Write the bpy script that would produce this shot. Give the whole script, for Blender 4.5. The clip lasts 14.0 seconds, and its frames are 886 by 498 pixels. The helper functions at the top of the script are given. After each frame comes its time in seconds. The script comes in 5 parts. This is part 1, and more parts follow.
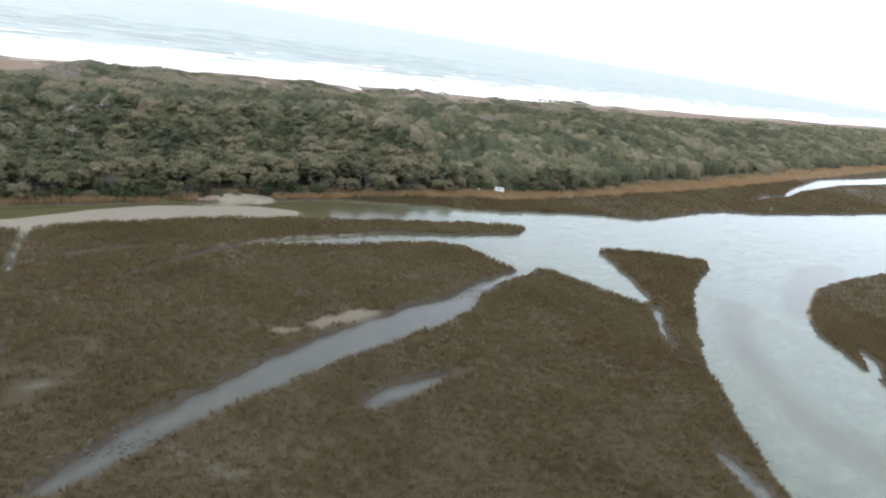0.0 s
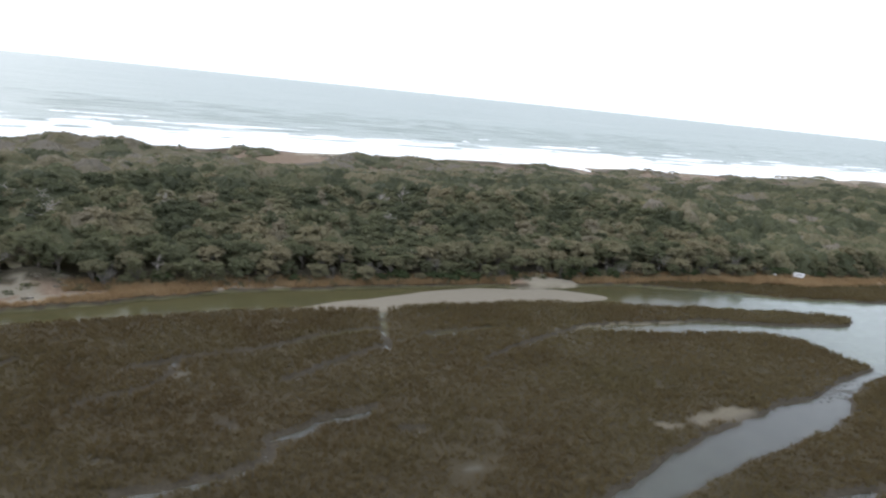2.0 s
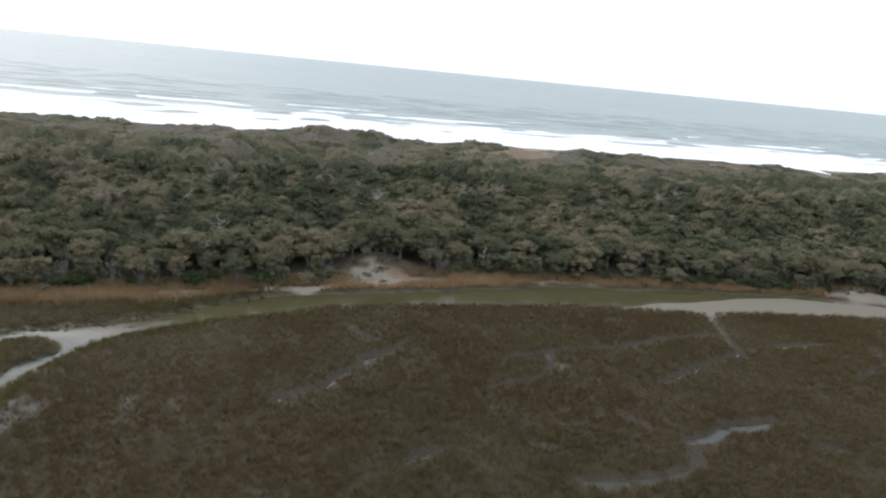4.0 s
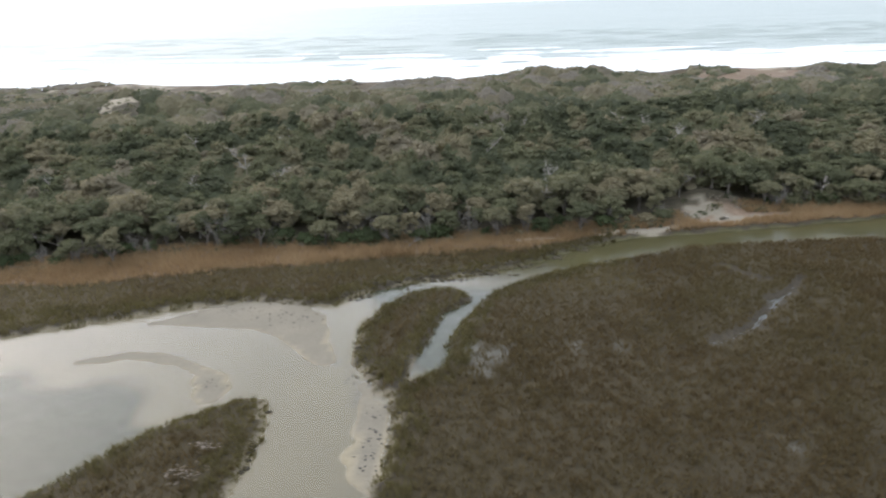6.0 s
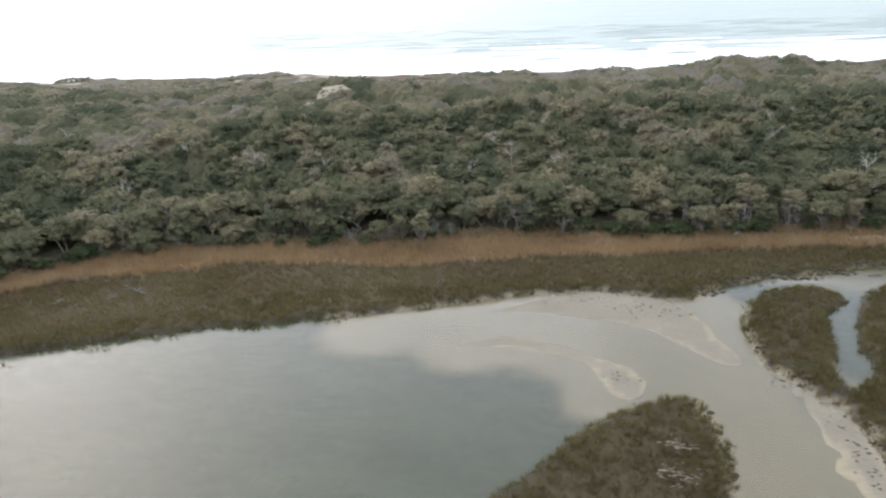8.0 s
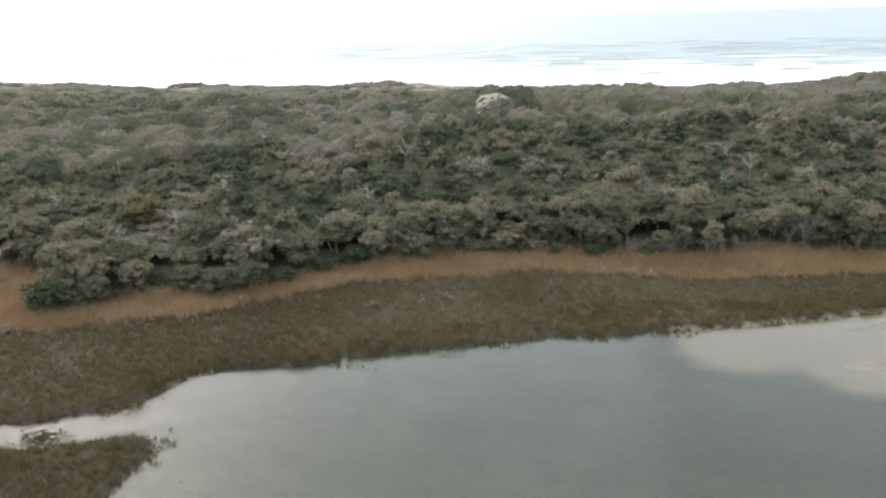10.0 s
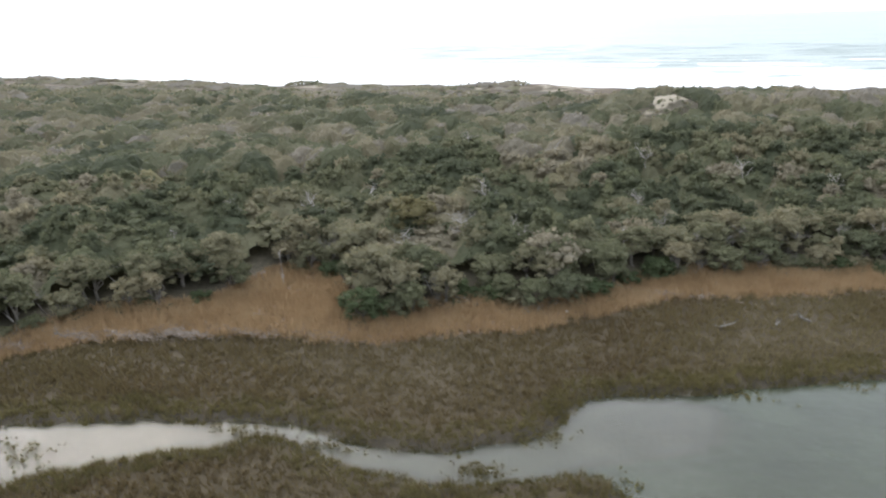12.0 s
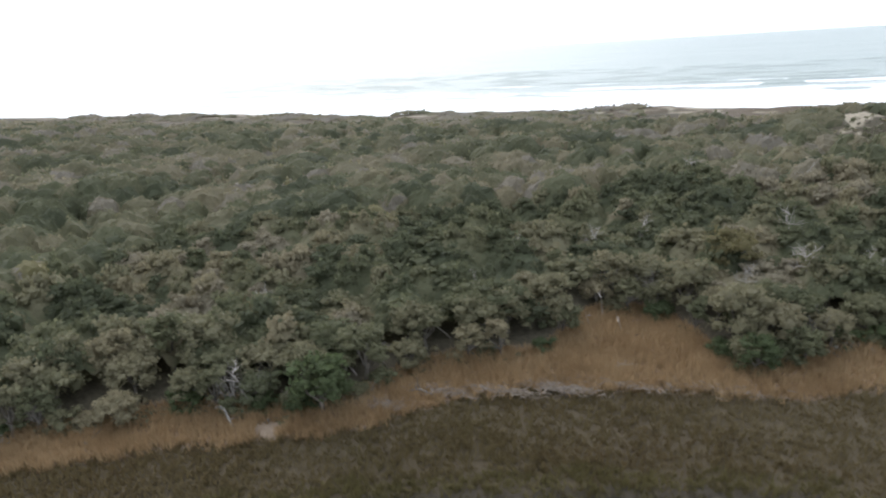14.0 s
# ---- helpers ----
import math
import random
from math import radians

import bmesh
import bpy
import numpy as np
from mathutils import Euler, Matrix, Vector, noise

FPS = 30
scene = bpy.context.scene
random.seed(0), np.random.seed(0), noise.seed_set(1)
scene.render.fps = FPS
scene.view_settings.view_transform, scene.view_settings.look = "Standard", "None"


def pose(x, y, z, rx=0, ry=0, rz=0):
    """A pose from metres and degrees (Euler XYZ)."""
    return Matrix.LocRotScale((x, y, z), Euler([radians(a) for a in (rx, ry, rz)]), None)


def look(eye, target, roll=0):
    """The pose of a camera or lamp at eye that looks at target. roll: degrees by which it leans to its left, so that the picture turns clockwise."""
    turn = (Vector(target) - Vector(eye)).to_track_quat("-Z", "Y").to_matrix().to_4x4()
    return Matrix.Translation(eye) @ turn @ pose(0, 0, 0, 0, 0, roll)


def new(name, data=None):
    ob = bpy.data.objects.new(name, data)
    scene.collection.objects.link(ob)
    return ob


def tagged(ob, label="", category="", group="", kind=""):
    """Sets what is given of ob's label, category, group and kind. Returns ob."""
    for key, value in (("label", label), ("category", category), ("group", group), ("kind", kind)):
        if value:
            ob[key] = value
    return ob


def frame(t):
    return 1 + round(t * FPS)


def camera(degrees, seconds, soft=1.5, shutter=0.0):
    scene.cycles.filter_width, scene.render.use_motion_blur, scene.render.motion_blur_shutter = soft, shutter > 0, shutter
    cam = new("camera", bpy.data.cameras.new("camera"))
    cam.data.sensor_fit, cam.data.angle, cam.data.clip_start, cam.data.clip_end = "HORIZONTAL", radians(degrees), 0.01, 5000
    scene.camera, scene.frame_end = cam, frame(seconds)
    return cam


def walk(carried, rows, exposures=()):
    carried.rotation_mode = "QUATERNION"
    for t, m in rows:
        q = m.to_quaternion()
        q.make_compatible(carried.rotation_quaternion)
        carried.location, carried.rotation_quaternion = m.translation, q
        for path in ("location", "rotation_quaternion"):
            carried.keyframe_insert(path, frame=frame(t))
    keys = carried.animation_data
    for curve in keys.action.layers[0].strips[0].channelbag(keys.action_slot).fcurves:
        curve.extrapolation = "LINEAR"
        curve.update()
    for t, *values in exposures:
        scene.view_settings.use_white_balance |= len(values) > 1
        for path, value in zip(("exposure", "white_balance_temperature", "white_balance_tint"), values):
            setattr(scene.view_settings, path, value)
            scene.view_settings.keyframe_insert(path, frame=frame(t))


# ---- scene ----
cam = camera(66.8, 14.0, 2.1, 0.25)
PATH = [
    (0, (-0.379, 1.505, 41.683), (0.857, 2.953, 41.071), 9.5),
    (0.5, (-5.105, 5.089, 40.567), (-3.955, 6.622, 39.997), 11.5),
    (1, (-10.322, 8.685, 40.208), (-9.343, 10.358, 39.717), 11.6),
    (1.5, (-16.183, 13.099, 39.728), (-15.258, 14.809, 39.257), 9.4),
    (2, (-22.158, 15.794, 39.206), (-21.381, 17.578, 38.746), 6.0),
    (2.2, (-24.71, 16.823, 39.071), (-24.013, 18.641, 38.613), 5.0),
    (4.3, (-54.739, 22.914, 37.105), (-54.488, 24.826, 36.572), 3.9),
    (4.5, (-57.575, 23.081, 37.005), (-57.382, 25.002, 36.482), 1.9),
    (5, (-64.587, 23.863, 36.411), (-64.618, 25.79, 35.88), 0.7),
    (5.5, (-71.979, 24.62, 35.969), (-72.046, 26.488, 35.259), -1.7),
    (6, (-79.857, 25.248, 35.856), (-79.994, 27.117, 35.155), -1.7),
    (6.5, (-87.356, 25.252, 35.154), (-87.617, 27.138, 34.543), -2.2),
    (7, (-95.481, 24.969, 34.69), (-95.801, 26.838, 34.055), -2.1),
    (7.5, (-103.213, 25.049, 34.588), (-103.592, 26.89, 33.906), -1.4),
    (8, (-111.284, 25.014, 34.519), (-111.704, 26.838, 33.815), -2.6),
    (8.2, (-114.411, 24.748, 34.464), (-114.857, 26.569, 33.768), -3.3),
    (10.3, (-151.360, 19.272, 33.909), (-151.902, 21.079, 33.245), -1.5),
    (10.5, (-154.652, 19.100, 33.855), (-155.220, 20.895, 33.180), -1.7),
    (11, (-163.869, 17.629, 33.632), (-164.455, 19.421, 32.965), -1.3),
    (11.5, (-172.362, 16.992, 33.634), (-172.986, 18.768, 32.959), -1.5),
    (12, (-181.299, 16.167, 33.700), (-181.948, 17.941, 33.044), -1.6),
    (12.5, (-190.449, 14.854, 33.447), (-191.126, 16.640, 32.853), -1.9),
    (13, (-199.361, 13.746, 33.585), (-200.086, 15.515, 33.003), -2.8),
    (13.5, (-208.720, 12.189, 33.821), (-209.489, 13.939, 33.233), -3.3),
    (14, (-218.406, 10.759, 34.225), (-219.169, 12.516, 33.648), -3.6),
]
walk(cam, [(t, look(eye, target, roll)) for t, eye, target, roll in PATH],
     [(0.0, 0.74, 6200, 12), (2.0, 0.35, 6200, 12), (5.0, 0.15, 6200, 12), (5.5, 0.36, 6200, 12), (7.5, 0.68, 6200, 12), (11.0, 0.7, 6200, 12), (12.5, 0.86, 6200, 12), (13.2, 0.72, 6200, 12), (14.0, 0.5, 6200, 12)])

# ---- light: thin bright overcast, the hazy sun over the sea towards the west end ----
SUN_AZ, SUN_EL = 50.0, 36.0          # degrees from +y towards -x, and above the horizon
world = bpy.data.worlds.new("overcast_sky")
scene.world = world
world.use_nodes = True
wn, wl = world.node_tree.nodes, world.node_tree.links
sky = wn.new("ShaderNodeTexSky")
sky.sky_type = "NISHITA"
sky.sun_disc = False
sky.sun_elevation = radians(SUN_EL)
sky.sun_rotation = radians(-SUN_AZ)
sky.air_density, sky.dust_density, sky.ozone_density, sky.altitude = 1.0, 3.5, 1.0, 0.0
veil = wn.new("ShaderNodeMix")                 # even white cloud over the blue
veil.data_type = "RGBA"
veil.inputs[0].default_value = 0.64
veil.inputs[7].default_value = (9.8, 10.4, 11.2, 1)
wl.new(sky.outputs["Color"], veil.inputs[6])
wl.new(veil.outputs[2], wn["Background"].inputs["Color"])
wn["Background"].inputs["Strength"].default_value = 0.15
sun = new("sun", bpy.data.lights.new("sun", "SUN"))
sun.data.energy, sun.data.angle, sun.data.color = 0.75, radians(88), (1.0, 0.97, 0.93)
az, el = radians(SUN_AZ), radians(SUN_EL)
sun.matrix_world = look((-400 * math.sin(az), 400 * math.cos(az), 300), (-400 * math.sin(az) + math.sin(az) * math.cos(el),
                        400 * math.cos(az) - math.cos(az) * math.cos(el), 300 - math.sin(el)))

# ---- small helpers ----
rng = np.random.default_rng(7)


def lattice(seed):
    return np.random.default_rng(seed).random((256, 256)) * 2 - 1


LAT = [lattice(s) for s in range(6)]


def bumps(x, y, size, layer=0):
    """Smooth noise from -1 to 1 with features of that size in metres."""
    u, v = np.asarray(x, float) / size + 31.7 * layer, np.asarray(y, float) / size + 17.3 * layer
    i, j = np.floor(u).astype(int), np.floor(v).astype(int)
    f, g = u - i, v - j
    f, g = f * f * (3 - 2 * f), g * g * (3 - 2 * g)
    a = LAT[layer % 6]
    i0, j0, i1, j1 = i % 256, j % 256, (i + 1) % 256, (j + 1) % 256
    return (a[i0, j0] * (1 - f) + a[i1, j0] * f) * (1 - g) + (a[i0, j1] * (1 - f) + a[i1, j1] * f) * g


def ramp(v, a, b):
    t = np.clip((np.asarray(v, float) - a) / (b - a), 0, 1)
    return t * t * (3 - 2 * t)


def mesh_of(name, verts, faces, attrs=None, smooth=False):
    """A mesh from arrays: verts (n, 3) and faces (m, 3) or (m, 4)."""
    verts, faces = np.asarray(verts, np.float32), np.asarray(faces, np.int32)
    me = bpy.data.meshes.new(name)
    n, k = faces.shape
    me.vertices.add(len(verts))
    me.vertices.foreach_set("co", verts.ravel())
    me.loops.add(n * k)
    me.loops.foreach_set("vertex_index", faces.ravel())
    me.polygons.add(n)
    me.polygons.foreach_set("loop_start", np.arange(0, n * k, k, dtype=np.int32))
    me.polygons.foreach_set("use_smooth", np.full(n, smooth))
    for key, values in (attrs or {}).items():
        a = me.attributes.new(key, "FLOAT", "POINT")
        a.data.foreach_set("value", np.asarray(values, np.float32).ravel())
    me.update(calc_edges=True)
    return me


def part(name, me, mat, parent=None, label=""):
    ob = new(name, me)
    if mat and not me.materials:
        me.materials.append(mat)
    if parent:
        ob.parent = parent
    if label:
        tagged(ob, label)
    return ob


def thing(name, at, label, category, group="", turn=0.0, size=1.0):
    ob = new(name)
    ob.empty_display_size = 0.2
    ob.matrix_basis = pose(*at, 0, 0, turn) @ Matrix.Scale(size, 4)
    return tagged(ob, label, category, group)


def bm_mesh(name, bm, smooth=False):
    me = bpy.data.meshes.new(name)
    for f in bm.faces:
        f.smooth = smooth
    bm.to_mesh(me)
    bm.free()
    return me


def tube(points, radii, sides=6):
    """Vertices and quads of a tapered tube along points."""
    pts = [Vector(p) for p in points]
    vs, fs = [], []
    for i, p in enumerate(pts):
        d = (pts[min(i + 1, len(pts) - 1)] - pts[max(i - 1, 0)]).normalized()
        a = d.orthogonal().normalized()
        b = d.cross(a)
        for s in range(sides):
            w = 2 * math.pi * s / sides
            vs.append(p + (a * math.cos(w) + b * math.sin(w)) * radii[i])
    for i in range(len(pts) - 1):
        for s in range(sides):
            fs.append((i * sides + s, i * sides + (s + 1) % sides, (i + 1) * sides + (s + 1) % sides, (i + 1) * sides + s))
    return [tuple(v) for v in vs], fs


def joined(tubes):
    vs, fs = [], []
    for v, f in tubes:
        o = len(vs)
        vs += v
        fs += [tuple(i + o for i in q) for q in f]
    return np.array(vs), np.array(fs)


# ---- materials ----
def material(name, rough=0.8):
    mat = bpy.data.materials.new(name)
    mat.use_nodes = True
    nt = mat.node_tree
    b = nt.nodes["Principled BSDF"]
    b.inputs["Roughness"].default_value = rough
    b.inputs["Specular IOR Level"].default_value = 0.25
    return mat, nt, b


def node(nt, kind, **values):
    n = nt.nodes.new(kind)
    for key, v in values.items():
        n.inputs[key.replace("_", " ")].default_value = v
    return n


def noise_tex(nt, scale, detail=4.0, rough=0.6, stretch=None):
    g = nt.nodes.new("ShaderNodeNewGeometry")
    n = node(nt, "ShaderNodeTexNoise", Scale=scale, Detail=detail, Roughness=rough)
    if stretch:
        m = node(nt, "ShaderNodeMapping", Scale=stretch)
        nt.links.new(g.outputs["Position"], m.inputs["Vector"])
        nt.links.new(m.outputs["Vector"], n.inputs["Vector"])
    else:
        nt.links.new(g.outputs["Position"], n.inputs["Vector"])
    return n.outputs["Fac"]


def ramp_node(nt, fac, stops):
    r = nt.nodes.new("ShaderNodeValToRGB")
    while len(r.color_ramp.elements) < len(stops):
        r.color_ramp.elements.new(0.5)
    for e, (p, c) in zip(r.color_ramp.elements, stops):
        e.position = p
        e.color = (*c, 1)
    nt.links.new(fac, r.inputs["Fac"])
    return r.outputs["Color"]


def mix(nt, fac, a, b, blend="MIX"):
    m = nt.nodes.new("ShaderNodeMix")
    m.data_type, m.blend_type = "RGBA", blend
    for sock, v in ((m.inputs[0], fac), (m.inputs[6], a), (m.inputs[7], b)):
        if isinstance(v, (int, float)):
            sock.default_value = v
        elif isinstance(v, tuple):
            sock.default_value = (*v, 1)
        else:
            nt.links.new(v, sock)
    return m.outputs[2]


def maths(nt, op, a, b=0.0):
    m = nt.nodes.new("ShaderNodeMath")
    m.operation = op
    m.use_clamp = False
    for sock, v in zip(m.inputs, (a, b)):
        if isinstance(v, (int, float)):
            sock.default_value = v
        else:
            nt.links.new(v, sock)
    return m.outputs[0]


def attribute(nt, name):
    a = nt.nodes.new("ShaderNodeAttribute")
    a.attribute_name = name
    return a.outputs["Fac"]


def bump(nt, b, height, strength=0.5, distance=0.1):
    n = node(nt, "ShaderNodeBump", Strength=strength, Distance=distance)
    nt.links.new(height, n.inputs["Height"])
    nt.links.new(n.outputs["Normal"], b.inputs["Normal"])


SAND_LO, SAND_HI = (0.20, 0.172, 0.122), (0.345, 0.300, 0.222)


def ground_material():
    mat, nt, b = material("marsh_ground", 0.9)
    big, fine = noise_tex(nt, 0.06, 5), noise_tex(nt, 1.8, 6, 0.7)
    marsh = ramp_node(nt, mix(nt, 0.45, big, fine), [(0.3, (0.034, 0.026, 0.013)), (0.5, (0.047, 0.037, 0.019)), (0.7, (0.062, 0.051, 0.028))])
    wood = ramp_node(nt, fine, [(0.3, (0.03, 0.026, 0.016)), (0.7, (0.10, 0.085, 0.055))])
    tan = ramp_node(nt, fine, [(0.3, (0.13, 0.09, 0.058)), (0.7, (0.23, 0.168, 0.118))])
    sand = ramp_node(nt, mix(nt, 0.5, noise_tex(nt, 0.35, 6), fine), [(0.3, SAND_LO), (0.7, SAND_HI)])
    mud = ramp_node(nt, mix(nt, 0.5, noise_tex(nt, 0.2, 6), fine), [(0.3, (0.065, 0.06, 0.046)), (0.7, (0.14, 0.132, 0.108))])
    # dark bank peat, also used as painted shade in the ditches
    peat = ramp_node(nt, fine, [(0.3, (0.028, 0.023, 0.015)), (0.7, (0.07, 0.057, 0.038))])
    alga = ramp_node(nt, fine, [(0.3, (0.068, 0.064, 0.026)), (0.7, (0.11, 0.102, 0.046))])
    c = mix(nt, attribute(nt, "wood"), marsh, wood)
    c = mix(nt, attribute(nt, "tan"), c, tan)
    c = mix(nt, attribute(nt, "mud"), c, mud)
    c = mix(nt, attribute(nt, "peat"), c, peat)
    c = mix(nt, attribute(nt, "alga"), c, alga)
    sand = mix(nt, attribute(nt, "wet"), sand, mix(nt, 0.85, sand, (0.150, 0.134, 0.103)))
    sand = mix(nt, attribute(nt, "flow"), sand, ramp_node(nt, mix(nt, 0.5, noise_tex(nt, 0.12, 5), fine), [(0.3, (0.210, 0.179, 0.116)), (0.7, (0.282, 0.243, 0.162))]))
    c = mix(nt, attribute(nt, "sand"), c, sand)
    nt.links.new(c, b.inputs["Base Color"])
    bump(nt, b, fine, 0.6, 0.15)
    return mat


def thin_leaf(nt, b, share):
    """Thin leaves pass on part of the light that falls on their other side."""
    tr = nt.nodes.new("ShaderNodeBsdfTranslucent")
    nt.links.new(b.inputs["Base Color"].links[0].from_socket, tr.inputs["Color"])
    m = node(nt, "ShaderNodeMixShader", Fac=share)
    nt.links.new(b.outputs[0], m.inputs[1])
    nt.links.new(tr.outputs[0], m.inputs[2])
    nt.links.new(m.outputs[0], nt.nodes["Material Output"].inputs["Surface"])


def blade_material(name, stops, patch=0.05, pale=None, green=None):
    """Dry grass: colour by patches of the marsh and from tuft to tuft."""
    mat, nt, b = material(name, 0.85)
    g = nt.nodes.new("ShaderNodeNewGeometry")
    f = mix(nt, 0.2, noise_tex(nt, patch, 6, 0.65), g.outputs["Random Per Island"])
    c = ramp_node(nt, f, stops)
    if green:
        c = mix(nt, ramp_node(nt, noise_tex(nt, 0.035, 4, 0.6), [(0.47, (0, 0, 0)), (0.66, (0.5, 0.5, 0.5))]), c, green)
    if pale:
        c = mix(nt, attribute(nt, "pale"), c, ramp_node(nt, f, pale))
    nt.links.new(c, b.inputs["Base Color"])
    b.inputs["Specular IOR Level"].default_value = 0.1
    thin_leaf(nt, b, 0.5)
    return mat


LEAF = [(0.0, (0.060, 0.068, 0.037)), (0.25, (0.098, 0.102, 0.054)), (0.48, (0.148, 0.136, 0.080)), (0.62, (0.182, 0.158, 0.096)),
        (0.80, (0.184, 0.162, 0.122)), (0.94, (0.186, 0.168, 0.138)), (1.0, (0.165, 0.148, 0.072))]
FRESH = [(0.0, (0.044, 0.060, 0.025)), (1.0, (0.066, 0.086, 0.034))]


def leaf_material(name, single, stops=LEAF):
    """Evergreen scrub: one hue to a tree, uneven from leaf clump to leaf clump."""
    mat, nt, b = material(name, 0.7)
    g = nt.nodes.new("ShaderNodeNewGeometry")
    if single:
        tree = maths(nt, "MULTIPLY", nt.nodes.new("ShaderNodeObjectInfo").outputs["Random"], 0.55)
        tree = maths(nt, "ADD", tree, 0.08)
    else:
        tree = attribute(nt, "tint")
    hue = ramp_node(nt, tree, stops)
    vary = maths(nt, "ADD", maths(nt, "MULTIPLY", g.outputs["Random Per Island"], 0.28), 0.86 if single else 0.84)
    c = mix(nt, 1.0, hue, vary, "MULTIPLY")
    speck = maths(nt, "ADD", maths(nt, "MULTIPLY", noise_tex(nt, 1.6, 4, 0.7), 1.1), 0.84)
    c = mix(nt, 1.0, c, speck, "MULTIPLY")
    c = mix(nt, maths(nt, "MULTIPLY", noise_tex(nt, 0.5, 4), 0.25), c, (0.13, 0.12, 0.08))
    nt.links.new(c, b.inputs["Base Color"])
    b.inputs["Specular IOR Level"].default_value = 0.2
    bump(nt, b, noise_tex(nt, 2.6, 5, 0.75), 0.4, 0.25)
    thin_leaf(nt, b, 0.48)
    return mat


def bark_material(name, lo, hi):
    mat, nt, b = material(name, 0.85)
    f = noise_tex(nt, 5, 5, 0.7, (1, 1, 0.3))
    nt.links.new(ramp_node(nt, f, [(0.3, lo), (0.7, hi)]), b.inputs["Base Color"])
    bump(nt, b, f, 0.6, 0.03)
    return mat


def water_material(name, silt, rough, wave, height, stretch):
    """Turbid shallow water: a glossy surface over part silt, part clear water through which the bed shows."""
    mat = bpy.data.materials.new(name)
    mat.use_nodes = True
    nt = mat.node_tree
    nt.nodes.remove(nt.nodes["Principled BSDF"])
    out = nt.nodes["Material Output"]
    clear = node(nt, "ShaderNodeBsdfTransparent", Color=(0.98, 0.985, 0.965, 1))
    body = nt.nodes.new("ShaderNodeBsdfDiffuse")
    f = noise_tex(nt, 0.05, 4, 0.55)
    c = ramp_node(nt, f, [(0.35, tuple(0.8 * v for v in silt)), (0.65, silt)])
    nt.links.new(mix(nt, attribute(nt, "pale"), c, (0.150, 0.176, 0.136)), body.inputs["Color"])
    under = nt.nodes.new("ShaderNodeMixShader")
    cloudy = maths(nt, "ADD", maths(nt, "MULTIPLY", noise_tex(nt, 0.16, 5, 0.6, (1, 1.7, 1)), 1.1), 0.45)
    amount = maths(nt, "MULTIPLY", attribute(nt, "silt"), cloudy)
    nt.nodes[-1].use_clamp = True
    nt.links.new(amount, under.inputs[0])
    nt.links.new(clear.outputs[0], under.inputs[1])
    nt.links.new(body.outputs[0], under.inputs[2])
    gloss = node(nt, "ShaderNodeBsdfGlossy", Roughness=rough, Color=(1, 1, 1, 1))
    ripple = mix(nt, 0.5, noise_tex(nt, wave, 1.5, 0.5, stretch), noise_tex(nt, wave * 0.2, 2, 0.5, stretch))
    bp = node(nt, "ShaderNodeBump", Distance=height)
    nt.links.new(attribute(nt, "ripple"), bp.inputs["Strength"])
    nt.links.new(ripple, bp.inputs["Height"])
    fres = node(nt, "ShaderNodeFresnel", IOR=1.33)
    for n in (gloss, fres):
        nt.links.new(bp.outputs["Normal"], n.inputs["Normal"])
    top = nt.nodes.new("ShaderNodeMixShader")
    nt.links.new(fres.outputs[0], top.inputs[0])
    nt.links.new(under.outputs[0], top.inputs[1])
    nt.links.new(gloss.outputs[0], top.inputs[2])
    # an olive film paints the wood's dark reflection over the quiet back channel
    reflected_wood = nt.nodes.new("ShaderNodeBsdfDiffuse")
    nt.links.new(ramp_node(nt, noise_tex(nt, 0.25, 5, 0.6, (0.4, 1, 1)), [(0.3, (0.064, 0.058, 0.026)), (0.7, (0.105, 0.095, 0.044))]), reflected_wood.inputs["Color"])
    film = nt.nodes.new("ShaderNodeMixShader")
    nt.links.new(attribute(nt, "wood_reflection"), film.inputs[0])
    nt.links.new(top.outputs[0], film.inputs[1])
    nt.links.new(reflected_wood.outputs[0], film.inputs[2])
    nt.links.new(film.outputs[0], out.inputs["Surface"])
    return mat


def sea_material():
    mat, nt, b = material("surf_sea", 0.22)
    b.inputs["Specular IOR Level"].default_value = 0.45
    b.inputs["IOR"].default_value = 1.33
    body = ramp_node(nt, mix(nt, 0.5, noise_tex(nt, 0.012, 5, 0.6, (0.25, 1, 1)), noise_tex(nt, 0.08, 5, 0.65, (0.3, 1, 1))), [(0.3, (0.190, 0.227, 0.200)), (0.7, (0.290, 0.326, 0.290))])
    # foam: its cover grows towards the beach and along the crests of the breakers
    tear = mix(nt, 0.5, noise_tex(nt, 0.05, 7, 0.75, (0.4, 1, 1)), noise_tex(nt, 0.35, 5, 0.75, (0.5, 1, 1)))
    cover = maths(nt, "ADD", attribute(nt, "foam"), tear)
    white = ramp_node(nt, cover, [(0.82, (0, 0, 0)), (1.2, (1, 1, 1))])
    c = mix(nt, white, body, (0.86, 0.87, 0.86))
    nt.links.new(c, b.inputs["Base Color"])
    r = nt.nodes.new("ShaderNodeMapRange")
    nt.links.new(white, r.inputs["Value"])
    r.inputs["To Min"].default_value, r.inputs["To Max"].default_value = 0.38, 0.9
    nt.links.new(r.outputs[0], b.inputs["Roughness"])
    bump(nt, b, mix(nt, 0.5, noise_tex(nt, 0.35, 5, 0.65, (0.35, 1, 1)), noise_tex(nt, 0.09, 4, 0.6, (0.3, 1, 1))), 0.9, 1.4)
    return mat


